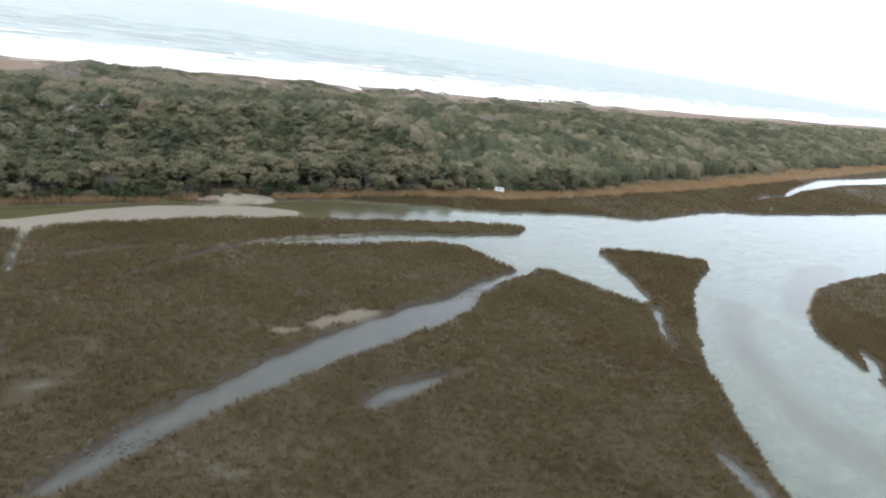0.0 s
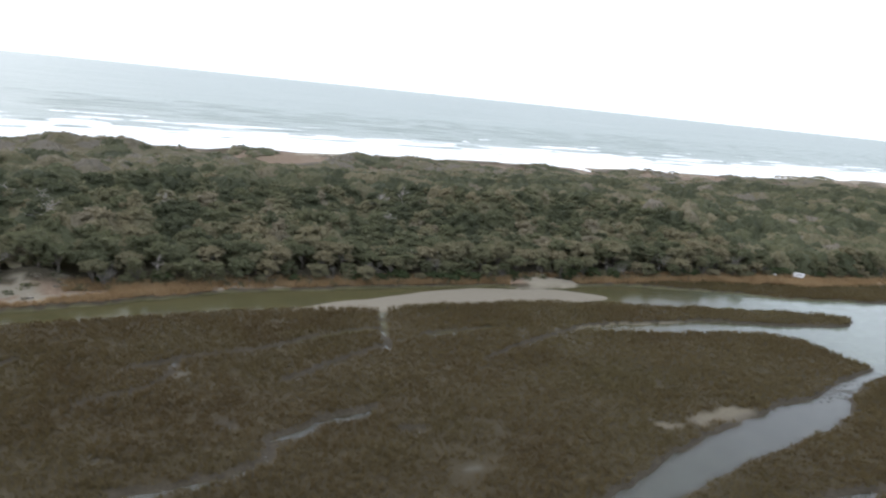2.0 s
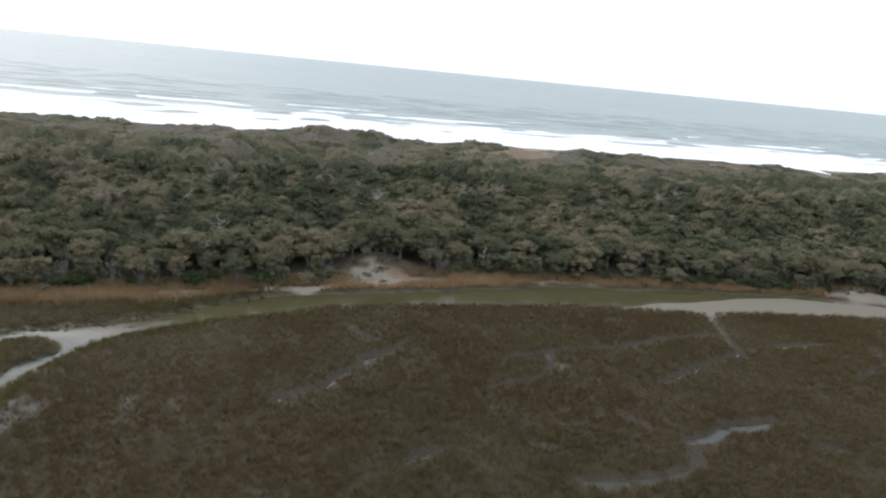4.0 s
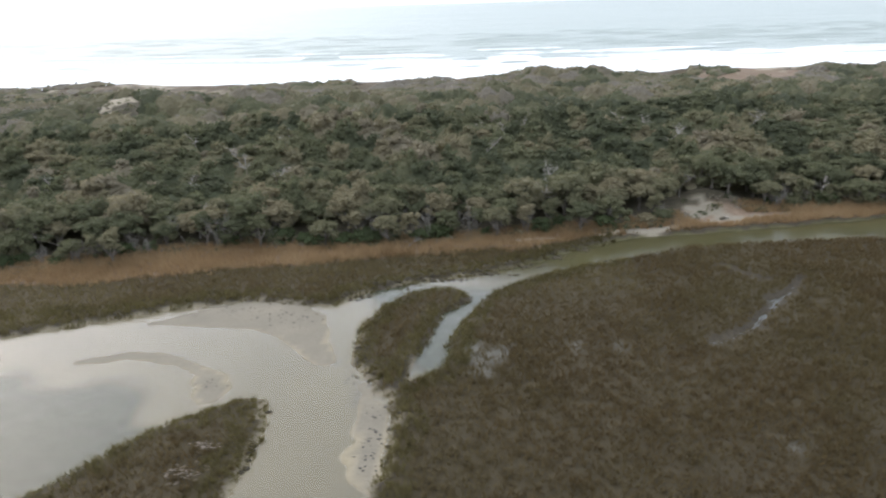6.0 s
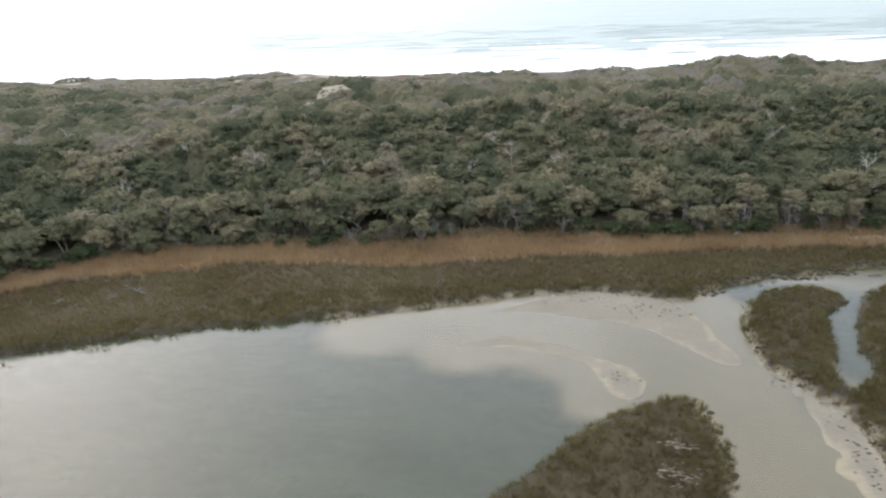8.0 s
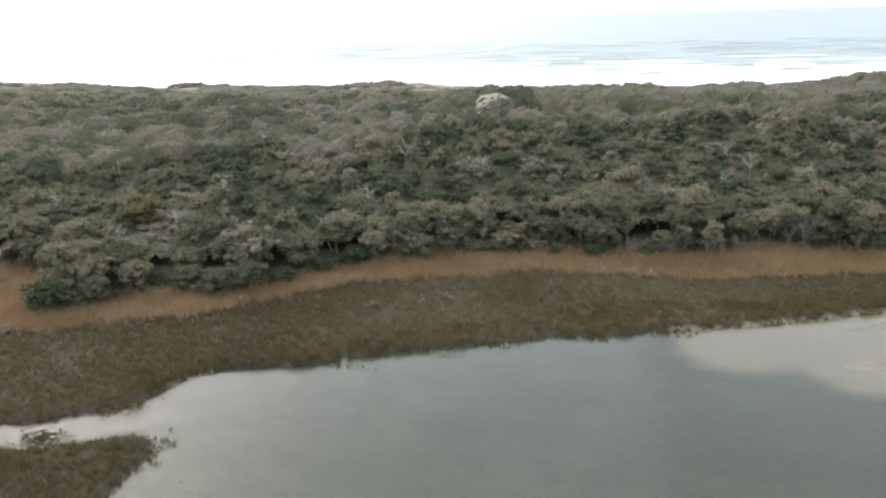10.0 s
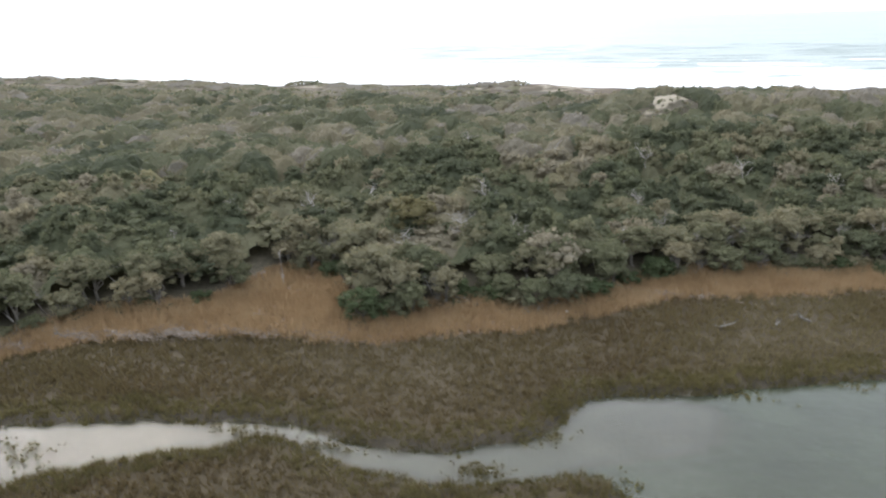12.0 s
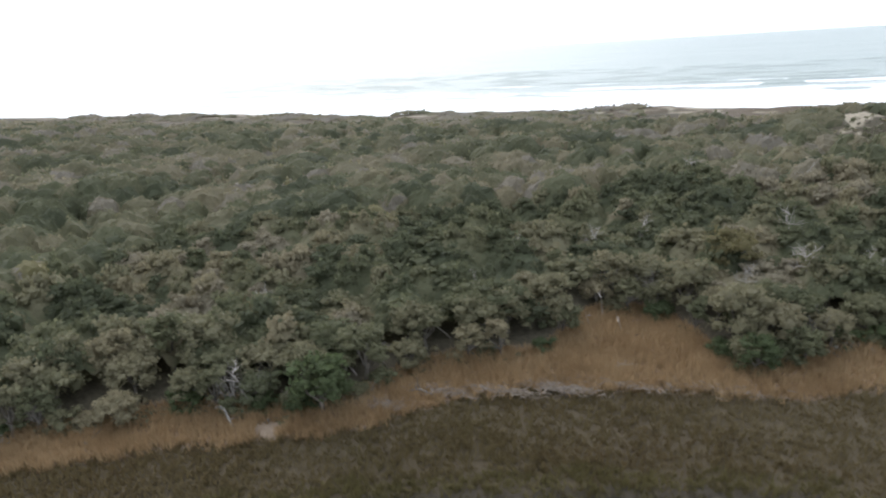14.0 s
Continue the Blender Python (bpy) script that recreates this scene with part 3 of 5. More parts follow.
def build_ground():
    def axis(lo, hi, step, far_lo, far_hi, extra=1.22):
        mid = list(np.arange(lo, hi + 1e-6, step))
        left, right = [], []
        s, v = step, lo
        while v > far_lo:
            s *= extra
            v -= s
            left.append(max(v, far_lo))
        s, v = step, hi
        while v < far_hi:
            s *= extra
            v += s
            right.append(min(v, far_hi))
        return np.array(left[::-1] + mid + right)

    xs = axis(-310, 270, 1.05, -4800, 4800, 1.14)
    ys = np.concatenate([axis(20, 150, 0.82, -4600, 151, 1.1)[:-1], np.arange(152.5, 205, 3.0), np.arange(206.3, 226, 0.9), np.arange(228, 350, 3.0), np.geomspace(352, 4600, 30)])
    gx, gy = np.meshgrid(xs, ys)
    x, y = gx.ravel(), gy.ravel()
    s = wet(x, y)
    z = height(x, y, s)
    i = np.arange(len(x)).reshape(gx.shape)
    faces = np.stack([i[:-1, :-1], i[:-1, 1:], i[1:, 1:], i[1:, :-1]], -1).reshape(-1, 4)
    d = y - edge_y(x)
    wood = ramp(d, -1.5, 3) * (1 - ramp(y, ridge_y(x) - 25, ridge_y(x)))
    tan = ramp(reeds(x, y), -0.8, 0.8) * (1 - ramp(d, 1, 5)) * (s < -0.5)
    tan = np.maximum(tan, 0.09 * ramp(-x + 9 * bumps(x, y, 14, 2), 92, 122) * (d < 0))
    dunes = np.maximum(ramp(y, ridge_y(x) - 26, ridge_y(x) - 4) * ramp(bumps(x, y, 7, 1) + 0.5 * bumps(x, y, 3, 2), 0.4, 0.8), ramp(y, ridge_y(x) + 6, ridge_y(x) + 22))
    tan = np.maximum(tan, (0.25 + 0.6 * ramp(x, -150, -70)) * ramp(y, ridge_y(x) - 45, ridge_y(x) - 15) * ramp(bumps(x, y, 16, 3), -0.7, 0.1))
    blow = ramp(1 - np.hypot((x + 187) / 10.5, (y - 215) / 6.5) + 1.4 * bumps(x, y, 2.6, 2) + 0.5 * bumps(x, y, 5.5, 1), 0.68, 0.9)
    bluff = ramp(np.maximum(1 - np.hypot((x + 42.5) / 5.6, (y - 136) / 5.4), 1 - np.hypot((x + 38) / 10, (y - 134.3 - (x + 37) * 0.18) / 1.8)) + 1.0 * bumps(x, y, 2.6, 2) + 0.6 * bumps(x, y, 1.4, 4), 0.30, 0.55)
    pile = ramp(1 - np.hypot((x - 55) / 9.5, (y - 136.8) / 3.4) + 0.4 * bumps(x, y, 3, 2), 0.05, 0.3)
    strip = sand_strip(x, y)
    bank = ramp(1 - np.hypot((x - 45) / 9.5, (y - 76.8 - (x - 45) * 0.05) / 1.5) + 0.5 * bumps(x, y, 2, 2), 0.1, 0.35)
    flat = (s > 0) * ramp(shoal(x, y), 0.02, 0.25) * np.where(x < -160, 0.4 * ramp(s, 0.3, 2), 1) * ((inside_by(MAIN, x, y) > -1) | (x < -60))
    bar = ramp(inside_by(BAR, x, y) + 0.7 * bumps(x, y, 5, 2), -1.5, 0.3)
    alga = (s > 0) * ramp(y, 108, 116) * (x > -85) * (x < 130) * (1 - bar)
    sand = np.maximum.reduce([dunes, blow, bluff, pile, strip, 0.45 * bank, flat * (1 - alga), bar])
    mud = np.maximum(ramp(s, 0.3, 0.9), 0.7 * ramp(bumps(x, y, 9, 3) + 0.6 * bumps(x, y, 2.2, 0), 0.95, 1.4) * (d < -8) * (x > -78))
    mud = np.maximum(mud, ramp(1 - np.hypot((x + 80.5) / 3.2, (y - 87.5) / 4) + 0.5 * bumps(x, y, 1.8, 2), 0.1, 0.5))
    # bare peat along the banks; in narrow ditches this colour paints their shade
    peat = ramp(s, -1.0, -0.4) * (1 - ramp(s, 0.4, 0.9)) * (d < -1)
    me = mesh_of("ground", np.stack([x, y, z], 1), faces, dict(wood=wood, tan=tan, sand=sand, mud=mud, alga=alga, peat=peat, wet=np.where(x < -60, ramp(exposed(x, y), 0.0, 0.3) * (0.86 + 0.14 * bumps(x, y, 2.5, 1)), np.where(x > 100, 1.0, 0.6 + 0.35 * bar)) * (y < 200),
                 flow=flat * (1 - alga) * (1 - ramp(exposed(x, y), 0.0, 0.45)) * (x < -60) * (x > -150)), True)
    return tagged(part("ground", me, GROUND), "brown tidal marsh flat rising to a wooded sandy barrier island", "ground", kind="structure")


def build_water():
    gx, gy = np.meshgrid(np.concatenate([[-700], np.arange(-320, -140, 2.5), np.arange(-140, -70, 1.25), np.arange(-70, 330, 2.5), [500, 1000, 1700]]), np.concatenate([[-400, -60], np.arange(10, 151, 2.0)]))
    x, y = gx.ravel(), gy.ravel()
    green = ramp(y, 104, 114) * ramp(x, -90, -76) * (1 - ramp(x, 40, 120))
    ripple = 0.05 + 0.5 * (1 - ramp(y, 66, 100)) * ramp(-x, 95, 150)
    silt = np.clip(0.76 - 0.74 * ramp(shoal(x, y), 0.0, 0.6) * np.where(x < -160, 0.55, 1) * (x < 50) - 0.5 * shoal(x, y) * (x > 50) - 0.5 * green, 0.02, 0.8)
    silt = np.where((inside_by(MAIN, x, y) < -2.5) & (x > -60), 0.25, silt)      # side creeks run clear over dark mud
    i = np.arange(len(x)).reshape(gx.shape)
    faces = np.stack([i[:-1, :-1], i[:-1, 1:], i[1:, 1:], i[1:, :-1]], -1).reshape(-1, 4)
    # the back channel gets the painted olive reflection of the wood
    me = mesh_of("water", np.stack([x, y, x * 0], 1), faces, dict(silt=silt, ripple=ripple, wood_reflection=0.6 * green * (inside_by(MAIN, x, y) > -2.5), pale=ramp(x - 0.3 * y, 40, 80)), True)
    tagged(part("water", me, WATER), "pale silty tidal creek and bay water", "water", kind="structure")


def build_sea():
    xs = np.concatenate([-np.geomspace(4900, 900, 20), np.arange(-860, 1300, 9.0), np.geomspace(1320, 4900, 20)])
    us = np.concatenate([np.arange(-22, 420, 3.2), np.geomspace(424, 4150, 46)])
    gx, gu = np.meshgrid(xs, us)
    x, u = gx.ravel(), gu.ravel()
    y = np.minimum(beach_y(x) * (1 - ramp(u, 400, 3000)) + 350 * ramp(u, 400, 3000) + u, 4480)
    warp = u + 9 * bumps(x, u, 120, 1) + 5 * bumps(x, u, 40, 2)
    live = 1 - ramp(u, 250, 800)
    crest = np.clip(np.sin(2 * np.pi * warp / 30), 0, 1) ** 6
    run = ramp(bumps(x / 0.9, u, 22, 3), -0.35, 0.25)
    z = (1.3 * crest * run * ramp(u, 0, 40) * live + 0.15 * bumps(x, u, 14, 4)) * np.where(u > 900, 0, 1)
    foam = 0.56 * (1 - ramp(warp, 36, 78)) + 0.42 * crest * run * (1 - ramp(u, 120, 260)) + 0.30 * (1 - ramp(warp, 80, 170)) + 0.16
    foam = foam - 0.55 * ramp(bumps(x / 2.8, u, 9, 5), 0.22, 0.6) * ramp(u, 25, 50) + 0.11 * crest * ramp(bumps(x / 1.2, u, 34, 0), 0.45, 0.8) * (1 - ramp(u, 300, 700))
    i = np.arange(len(x)).reshape(gx.shape)
    faces = np.stack([i[:-1, :-1], i[:-1, 1:], i[1:, 1:], i[1:, :-1]], -1).reshape(-1, 4)
    me = mesh_of("sea", np.stack([x, y, z], 1), faces, dict(foam=foam), True)
    tagged(part("sea", me, SEA), "grey-green ocean with white lines of breaking surf", "sea", kind="structure")


build_ground()
build_water()
build_sea()


# ---- grass ----
def tufts(x, y, tall, wide, blades, seed, loose=0.5):
    """Leaning blades, fanned out from each place."""
    r = np.random.default_rng(seed)
    n = len(x)
    z = height(x, y)
    X, Y, Z = (np.repeat(v, blades) for v in (x, y, z))
    a = r.random(n * blades) * 2 * np.pi
    lean = r.normal(0, loose, (n * blades, 2))
    h = np.repeat(tall, blades) * (0.6 + 0.6 * r.random(n * blades))
    w = np.repeat(wide, blades) * (0.6 + 0.7 * r.random(n * blades))
    ox, oy = r.normal(0, 0.17, (2, n * blades))
    bx, by = X + ox, Y + oy
    c, s = np.cos(a) * w, np.sin(a) * w
    z0 = Z - 0.05
    p = np.stack([np.stack([bx - c, by - s, z0], 1), np.stack([bx + c, by + s, z0], 1),
                  np.stack([bx + lean[:, 0] * h, by + lean[:, 1] * h, Z + h], 1)], 1)
    return p.reshape(-1, 3), np.arange(n * blades * 3).reshape(-1, 3)


def spread(lo, hi, y0, y1, per_metre, seed):
    r = np.random.default_rng(seed)
    n = int((hi - lo) * (y1 - y0) * per_metre)
    return r.uniform(lo, hi, n), r.uniform(y0, y1, n)


def build_grass():
    xs, ys = [], []
    for k, (lo, hi, y0, y1, dens) in enumerate([(-95, 40, 60, 142, 8.0), (-314, -95, 38, 122, 8.0), (40, 150, 20, 142, 6.4), (-40, 40, 32, 60, 6.4),
                                               (112, 330, 10, 62, 1.6), (150, 330, 92, 150, 2.2), (330, 560, 60, 185, 0.5), (-314, 112, -45, 60, 0.5)]):
        x, y = spread(lo, hi, y0, y1, dens, 40 + k)
        xs.append(x), ys.append(y)
    x, y = np.concatenate(xs), np.concatenate(ys)
    x, y = x + rng.normal(0, 3, len(x)), y + rng.normal(0, 3, len(x))
    s, d = wet(x, y), y - edge_y(x)
    bare = bumps(x, y, 9, 3) + 0.6 * bumps(x, y, 2.2, 0) + rng.normal(0, 0.25, len(x)) > np.where(x > -78, 1.3, 1.7) - 0.8 * np.exp(-((x - 10) / 15) ** 2 - ((y - 74) / 10) ** 2) - 1.2 * (np.hypot((x + 80.5) / 2.6, (y - 87.5) / 3.4) < 1)
    bank = 1 - np.hypot((x - 45) / 9.5, (y - 76.8 - (x - 45) * 0.05) / 1.5) + 0.5 * bumps(x, y, 2, 2) > 0.15
    spot = bumps(x, y, 2.6, 4)
    is_tan = reeds(x, y) > rng.normal(0, 0.5, len(x))
    r = np.random.default_rng(3)
    fringe = (s > -2.4 + 0.8 * spot - 4.5 * np.exp(-((x + 146) / 13) ** 2)) & (r.random(len(x)) < 0.8) & (x < -60)
    sandy = (np.hypot((x + 42.5) / 5.6, (y - 136) / 6) < 1) | (np.hypot((x + 37) / 8, (y - 134.5 - (x + 37) * 0.18) / 1.4) < 1) | (np.hypot((x - 55) / 8.5, (y - 136.8) / 3.0) < 1)
    sandy |= sand_strip(x, y) > 0.17
    land = (s < np.where(x < -60, 0.45, -0.36) + 0.15 * spot) & (d < 2.5) & ~bank & ~sandy
    far = np.clip((np.hypot(x + 80, y - 20) - 120) / 200, 0, 1)
    for name, pick, mat, h, w, label, seed in (
            ("marsh_grass", land & ~is_tan & ~fringe & ~bare, GRASS, 0.60, 0.062, "dense brown winter cordgrass over the tidal marsh", 1),
            ("reed_belt", land & is_tan, REED, 1.0, 0.055, "belt of tall tan reeds below the trees", 2),
            ("fringe_grass", land & ~is_tan & fringe, FRINGE, 0.56, 0.048, "green and brown grass along the water's edge", 3)):
        px, py, pf = x[pick], y[pick], far[pick]
        lift = 1 + 0.35 * bumps(px, py, 6, 1)
        blades, loose = dict(marsh_grass=(3, 0.42), reed_belt=(7, 0.28), fringe_grass=(6, 0.36))[name]
        v, f = tufts(px, py, h * lift, w * (1 + 1.6 * pf), blades, seed, loose)
        pale = ramp(-v[:, 0] + 9 * bumps(v[:, 0], v[:, 1], 14, 2), 92, 122) * (1 - 0.7 * ramp(-v[:, 0], 160, 200)) + 0.36 * ramp(v[:, 0] + 6 * bumps(v[:, 0], v[:, 1], 11, 1), -15, 30)
        pale = np.maximum(pale, 0.8 * ramp(v[:, 1], 99, 108) * (v[:, 0] < -60))
        tagged(part(name, mesh_of(name, v, f, dict(pale=pale)), mat), label, "grass", kind="stuff")


build_grass()


# ---- trees ----
SIGN = (130.2, 134.6)          # clearing with the notice board


def ico(level):
    bm = bmesh.new()
    bmesh.ops.create_icosphere(bm, subdivisions=level, radius=1)
    v = np.array([p.co[:] for p in bm.verts])
    f = np.array([[q.index for q in t.verts] for t in bm.faces])
    bm.free()
    return v, f


ICO1 = ico(1)


def leaf_quads(p, n, size, r, loose=0.42):
    """A kite of leaves at each place p, facing about n."""
    m = len(p)
    n = n + r.normal(0, loose, (m, 3))
    n /= np.linalg.norm(n, axis=1)[:, None]
    a = np.cross(n, r.normal(0, 1, (m, 3)))
    a /= np.linalg.norm(a, axis=1)[:, None] + 1e-9
    b = np.cross(n, a)
    s = size * (0.55 + 0.9 * r.random(m))[:, None]
    q = np.stack([p - a * s * 0.9, p - b * s * 0.68 + n * s * 0.2, p + a * s * 0.9, p + b * s * 0.7 - n * s * 0.15], 1)
    return q.reshape(-1, 3), np.arange(m * 4).reshape(-1, 4)


def crown_lobes(r, radius, tall, count):
    """Centres and radii of the boughs that make a wind-clipped, domed crown."""
    a = r.random(count) * 2 * np.pi
    e = np.sqrt(r.random(count))
    c = np.stack([np.cos(a) * e * radius * 0.68, np.sin(a) * e * radius * 0.68, tall * (0.84 - 0.66 * e ** 2.2 * r.random(count) + 0.05 * r.normal(0, 1, count))], 1)
    return c, radius * (0.16 + 0.17 * r.random(count))


def crown_arrays(seed, radius, tall, lobes, leaves, size):
    """Vertices and triangles of a crown: inner boughs, and kites of leaves all over them."""
    r = np.random.default_rng(seed)
    c, rad = crown_lobes(r, radius, tall, lobes)
    sq = np.array([1.05, 1.05, 0.78])
    v, f = ICO1
    verts = [v * (rad[k] * 0.66) * (1 + 0.16 * r.normal(0, 1, (len(v), 1))) * sq + c[k] for k in range(lobes)]
    faces = [f + k * len(v) for k in range(lobes)]
    pts, nor = [], []
    for k in range(lobes):
        m = int(leaves * rad[k] ** 2 / (rad ** 2).sum() * 1.8)
        n = r.normal(0, 1, (m, 3))
        n[:, 2] = np.where(r.random(m) < 0.8, np.abs(n[:, 2]), n[:, 2])
        n /= np.linalg.norm(n, axis=1)[:, None]
        p = c[k] + n * rad[k] * sq * (0.62 + 0.62 * r.random((m, 1)))
        keep = np.ones(m, bool)
        for j in range(lobes):
            if j != k:
                keep &= np.linalg.norm((p - c[j]) / sq, axis=1) > rad[j] * 0.66
        pts.append(p[keep]), nor.append(n[keep])
    q, qf = leaf_quads(np.concatenate(pts), np.concatenate(nor), size, r, 0.6)
    qf = qf + lobes * len(v)
    return np.concatenate(verts + [q]), np.concatenate(faces + [qf[:, :3], qf[:, [0, 2, 3]]]), c


def crown_mesh(seed, *shape):
    v, f, c = crown_arrays(seed, *shape)
    return mesh_of("crown", v, f), c


def trunk_mesh(seed, c, tall):
    r = np.random.default_rng(seed + 500)
    tubes = []
    fork = np.array([r.normal(0, 0.25), r.normal(0, 0.25), tall * 0.22])
    tubes.append(tube([(0, 0, -0.3), fork * 0.5 + r.normal(0, 0.08, 3), fork], [0.24, 0.19, 0.16]))
    for p in c[:7]:
        mid = fork * 0.5 + np.array(p) * 0.5 + r.normal(0, 0.25, 3)
        tubes.append(tube([fork, mid, p], [0.12, 0.08, 0.035], 5))
    v, f = joined(tubes)
    return mesh_of("trunk", v, f, smooth=True)


def oak_kind(seed, radius, tall, lobes, leaves, size):
    crown, c = crown_mesh(seed, radius, tall, lobes, leaves, size)
    return trunk_mesh(seed, c, tall), crown


OAKS = [oak_kind(11, 3.0, 5.2, 34, 700, 0.18), oak_kind(12, 3.7, 5.9, 42, 880, 0.19), oak_kind(13, 2.5, 4.4, 26, 580, 0.17), oak_kind(14, 3.4, 4.4, 36, 740, 0.18),
        oak_kind(15, 2.2, 5.4, 26, 580, 0.17), oak_kind(16, 2.9, 6.0, 34, 740, 0.18)]
OAK_LABELS = ["low spreading evergreen oak with a dense green crown", "broad wind-clipped oak with a grey-green crown", "small rounded olive-green shrubby oak",
              "wide flat-topped scrub oak at the wood's edge", "narrow upright evergreen with a ragged crown", "tall rounded oak with a mottled olive crown"]


def plant(kind, x, y, turn, size, label=None):
    """One tree of the wood's edge: trunk and crown."""
    t = thing("oak_tree", (x, y, float(height(np.array([x]), np.array([y]))[0])), label or OAK_LABELS[kind], "tree", "trees along the wood's edge", turn, size)
    part("trunk", OAKS[kind][0], BARK, t)
    part("crown", OAKS[kind][1], LEAVES, t)
    return t


def scatter(lo, hi, d0, d1, step, seed):
    """Places in the wood, from d0 to d1 metres behind its edge, about step apart."""
    r = np.random.default_rng(seed)
    gx, gd = np.meshgrid(np.arange(lo, hi, step), np.arange(d0, d1, step * 0.9))
    gx = gx + (np.arange(gx.shape[0]) % 2)[:, None] * step / 2
    x, d = gx.ravel() + r.normal(0, step * 0.24, gx.size), gd.ravel() + r.normal(0, step * 0.22, gx.size)
    return x, d


def build_edge_trees():
    r = np.random.default_rng(21)
    x, d = scatter(-300, 172, 1.4, 10.8, 4.5, 22)
    y = edge_y(x) + d
    n = 0
    for px, py, pd in zip(x, y, d):
        if np.hypot((px + 42.5) / 5.6, (py - 136.5) / 5.6) < 1 or n >= 299:
            continue
        front = pd < 4
        if np.hypot(px - SIGN[0] + 3, py - SIGN[1] + 2.5) < 6:
            continue
        kind = int(r.choice([2, 3, 0, 4] if front else [0, 1, 3, 5]))
        plant(kind, float(px), float(py), float(r.uniform(0, 360)), float(r.uniform(0.72, 1.0) if front else r.uniform(0.85, 1.15)))
        n += 1


def build_canopy():
    """The closed wood behind its edge: crowns of unequal size, grown into each other."""
    r = np.random.default_rng(37)
    shapes = [(2.6, 12, 120), (3.1, 14, 140), (3.6, 17, 165), (4.2, 21, 200), (2.9, 13, 130)]
    kinds = [crown_arrays(200 + k, radius, 5.0, lobes, leaves, 0.29)[:2] for k, (radius, lobes, leaves) in enumerate(shapes)]
    x, d = scatter(-306, 130, 9.8, 64, 4.6, 61)
    y = edge_y(x) + d
    deep = np.minimum.reduce([y - edge_y(x + w) for w in (-3, 0, 3)])
    ok = (deep > 4) & (np.hypot(x - SIGN[0] + 3, y - SIGN[1] + 2.5) > 7) & (np.hypot((x + 42.5) / 5.6, (y - 136.5) / 5.6) > 1) & (r.random(len(x)) > 0.05)
    x, y = x[ok], y[ok]
    z = upland(x, y) + 0.3
    tall = (1.06 + 0.22 * bumps(x, y, 17, 1)) * r.uniform(0.72, 1.22, len(x))
    tint = np.clip(0.36 - 0.14 * ramp(x, -130, -20) - 0.07 * ramp(-x, 150, 200) + 0.28 * bumps(x, y, 15, 2) + 0.24 * r.normal(0, 1, len(x)), 0, 0.72)
    V, F, T, o = [], [], [], 0
    gx, gy = np.arange(-314, 138, 0.8), np.arange(y.min() - 6, y.max() + 6, 0.8)
    H = np.zeros((len(gy), len(gx)))
    C = np.zeros_like(H)
    for i in range(len(x)):
        k = int(r.integers(len(kinds)))
        v, f = kinds[k]
        a, w = r.uniform(0, 2 * np.pi), r.uniform(0.8, 1.2)
        reach = shapes[k][0] * w * 1.1
        a0, a1 = np.searchsorted(gx, (x[i] - reach, x[i] + reach))
        b0, b1 = np.searchsorted(gy, (y[i] - reach, y[i] + reach))
        t = np.hypot(gx[None, a0:a1] - x[i], gy[b0:b1, None] - y[i]) / reach
        dome = np.where(t < 1, tall[i] * 5.0 * (0.70 - 0.40 * t ** 2.2), 0)
        up = dome > H[b0:b1, a0:a1]
        H[b0:b1, a0:a1][up] = dome[up]
        C[b0:b1, a0:a1][up] = tint[i]
        c, q = np.cos(a) * w, np.sin(a) * w
        V.append(np.stack([v[:, 0] * c - v[:, 1] * q + x[i], v[:, 0] * q + v[:, 1] * c + y[i], v[:, 2] * tall[i] + z[i]], 1))
        F.append(f + o)
        T.append(np.full(len(v), tint[i]))
        o += len(v)
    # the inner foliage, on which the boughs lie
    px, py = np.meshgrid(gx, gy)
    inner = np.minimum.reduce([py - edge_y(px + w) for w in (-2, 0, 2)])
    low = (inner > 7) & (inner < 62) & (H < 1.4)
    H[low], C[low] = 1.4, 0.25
    H[inner < 6.5] = 0
    idx = np.arange(px.size).reshape(px.shape)
    quad = np.stack([idx[:-1, :-1], idx[:-1, 1:], idx[1:, 1:], idx[1:, :-1]], -1).reshape(-1, 4)
    quad = quad[(H.ravel()[quad] > 0.5).all(1)]
    used = np.unique(quad)
    ids = np.full(px.size, -1)
    ids[used] = np.arange(len(used)) + o
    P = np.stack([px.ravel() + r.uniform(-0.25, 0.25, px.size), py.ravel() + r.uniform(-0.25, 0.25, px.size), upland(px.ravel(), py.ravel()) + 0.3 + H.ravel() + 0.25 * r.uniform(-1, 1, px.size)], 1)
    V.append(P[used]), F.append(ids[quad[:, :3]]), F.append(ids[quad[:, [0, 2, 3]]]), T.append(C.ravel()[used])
    o += len(used)
    pick = r.choice(used, int(1.6 * len(used)))
    slope = np.stack([-np.gradient(H, 0.8, axis=1).ravel()[pick], -np.gradient(H, 0.8, axis=0).ravel()[pick], np.ones(len(pick))], 1)
    q, qf = leaf_quads(P[pick] + r.uniform(-0.4, 0.4, (len(pick), 3)), slope / np.linalg.norm(slope, axis=1)[:, None], 0.3, r, 0.8)
    V.append(q), F.append(qf[:, :3] + o), F.append(qf[:, [0, 2, 3]] + o), T.append(np.repeat(C.ravel()[pick], 4))
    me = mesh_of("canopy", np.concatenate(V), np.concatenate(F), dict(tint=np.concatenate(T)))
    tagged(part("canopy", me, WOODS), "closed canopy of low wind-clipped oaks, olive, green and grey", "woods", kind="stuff")


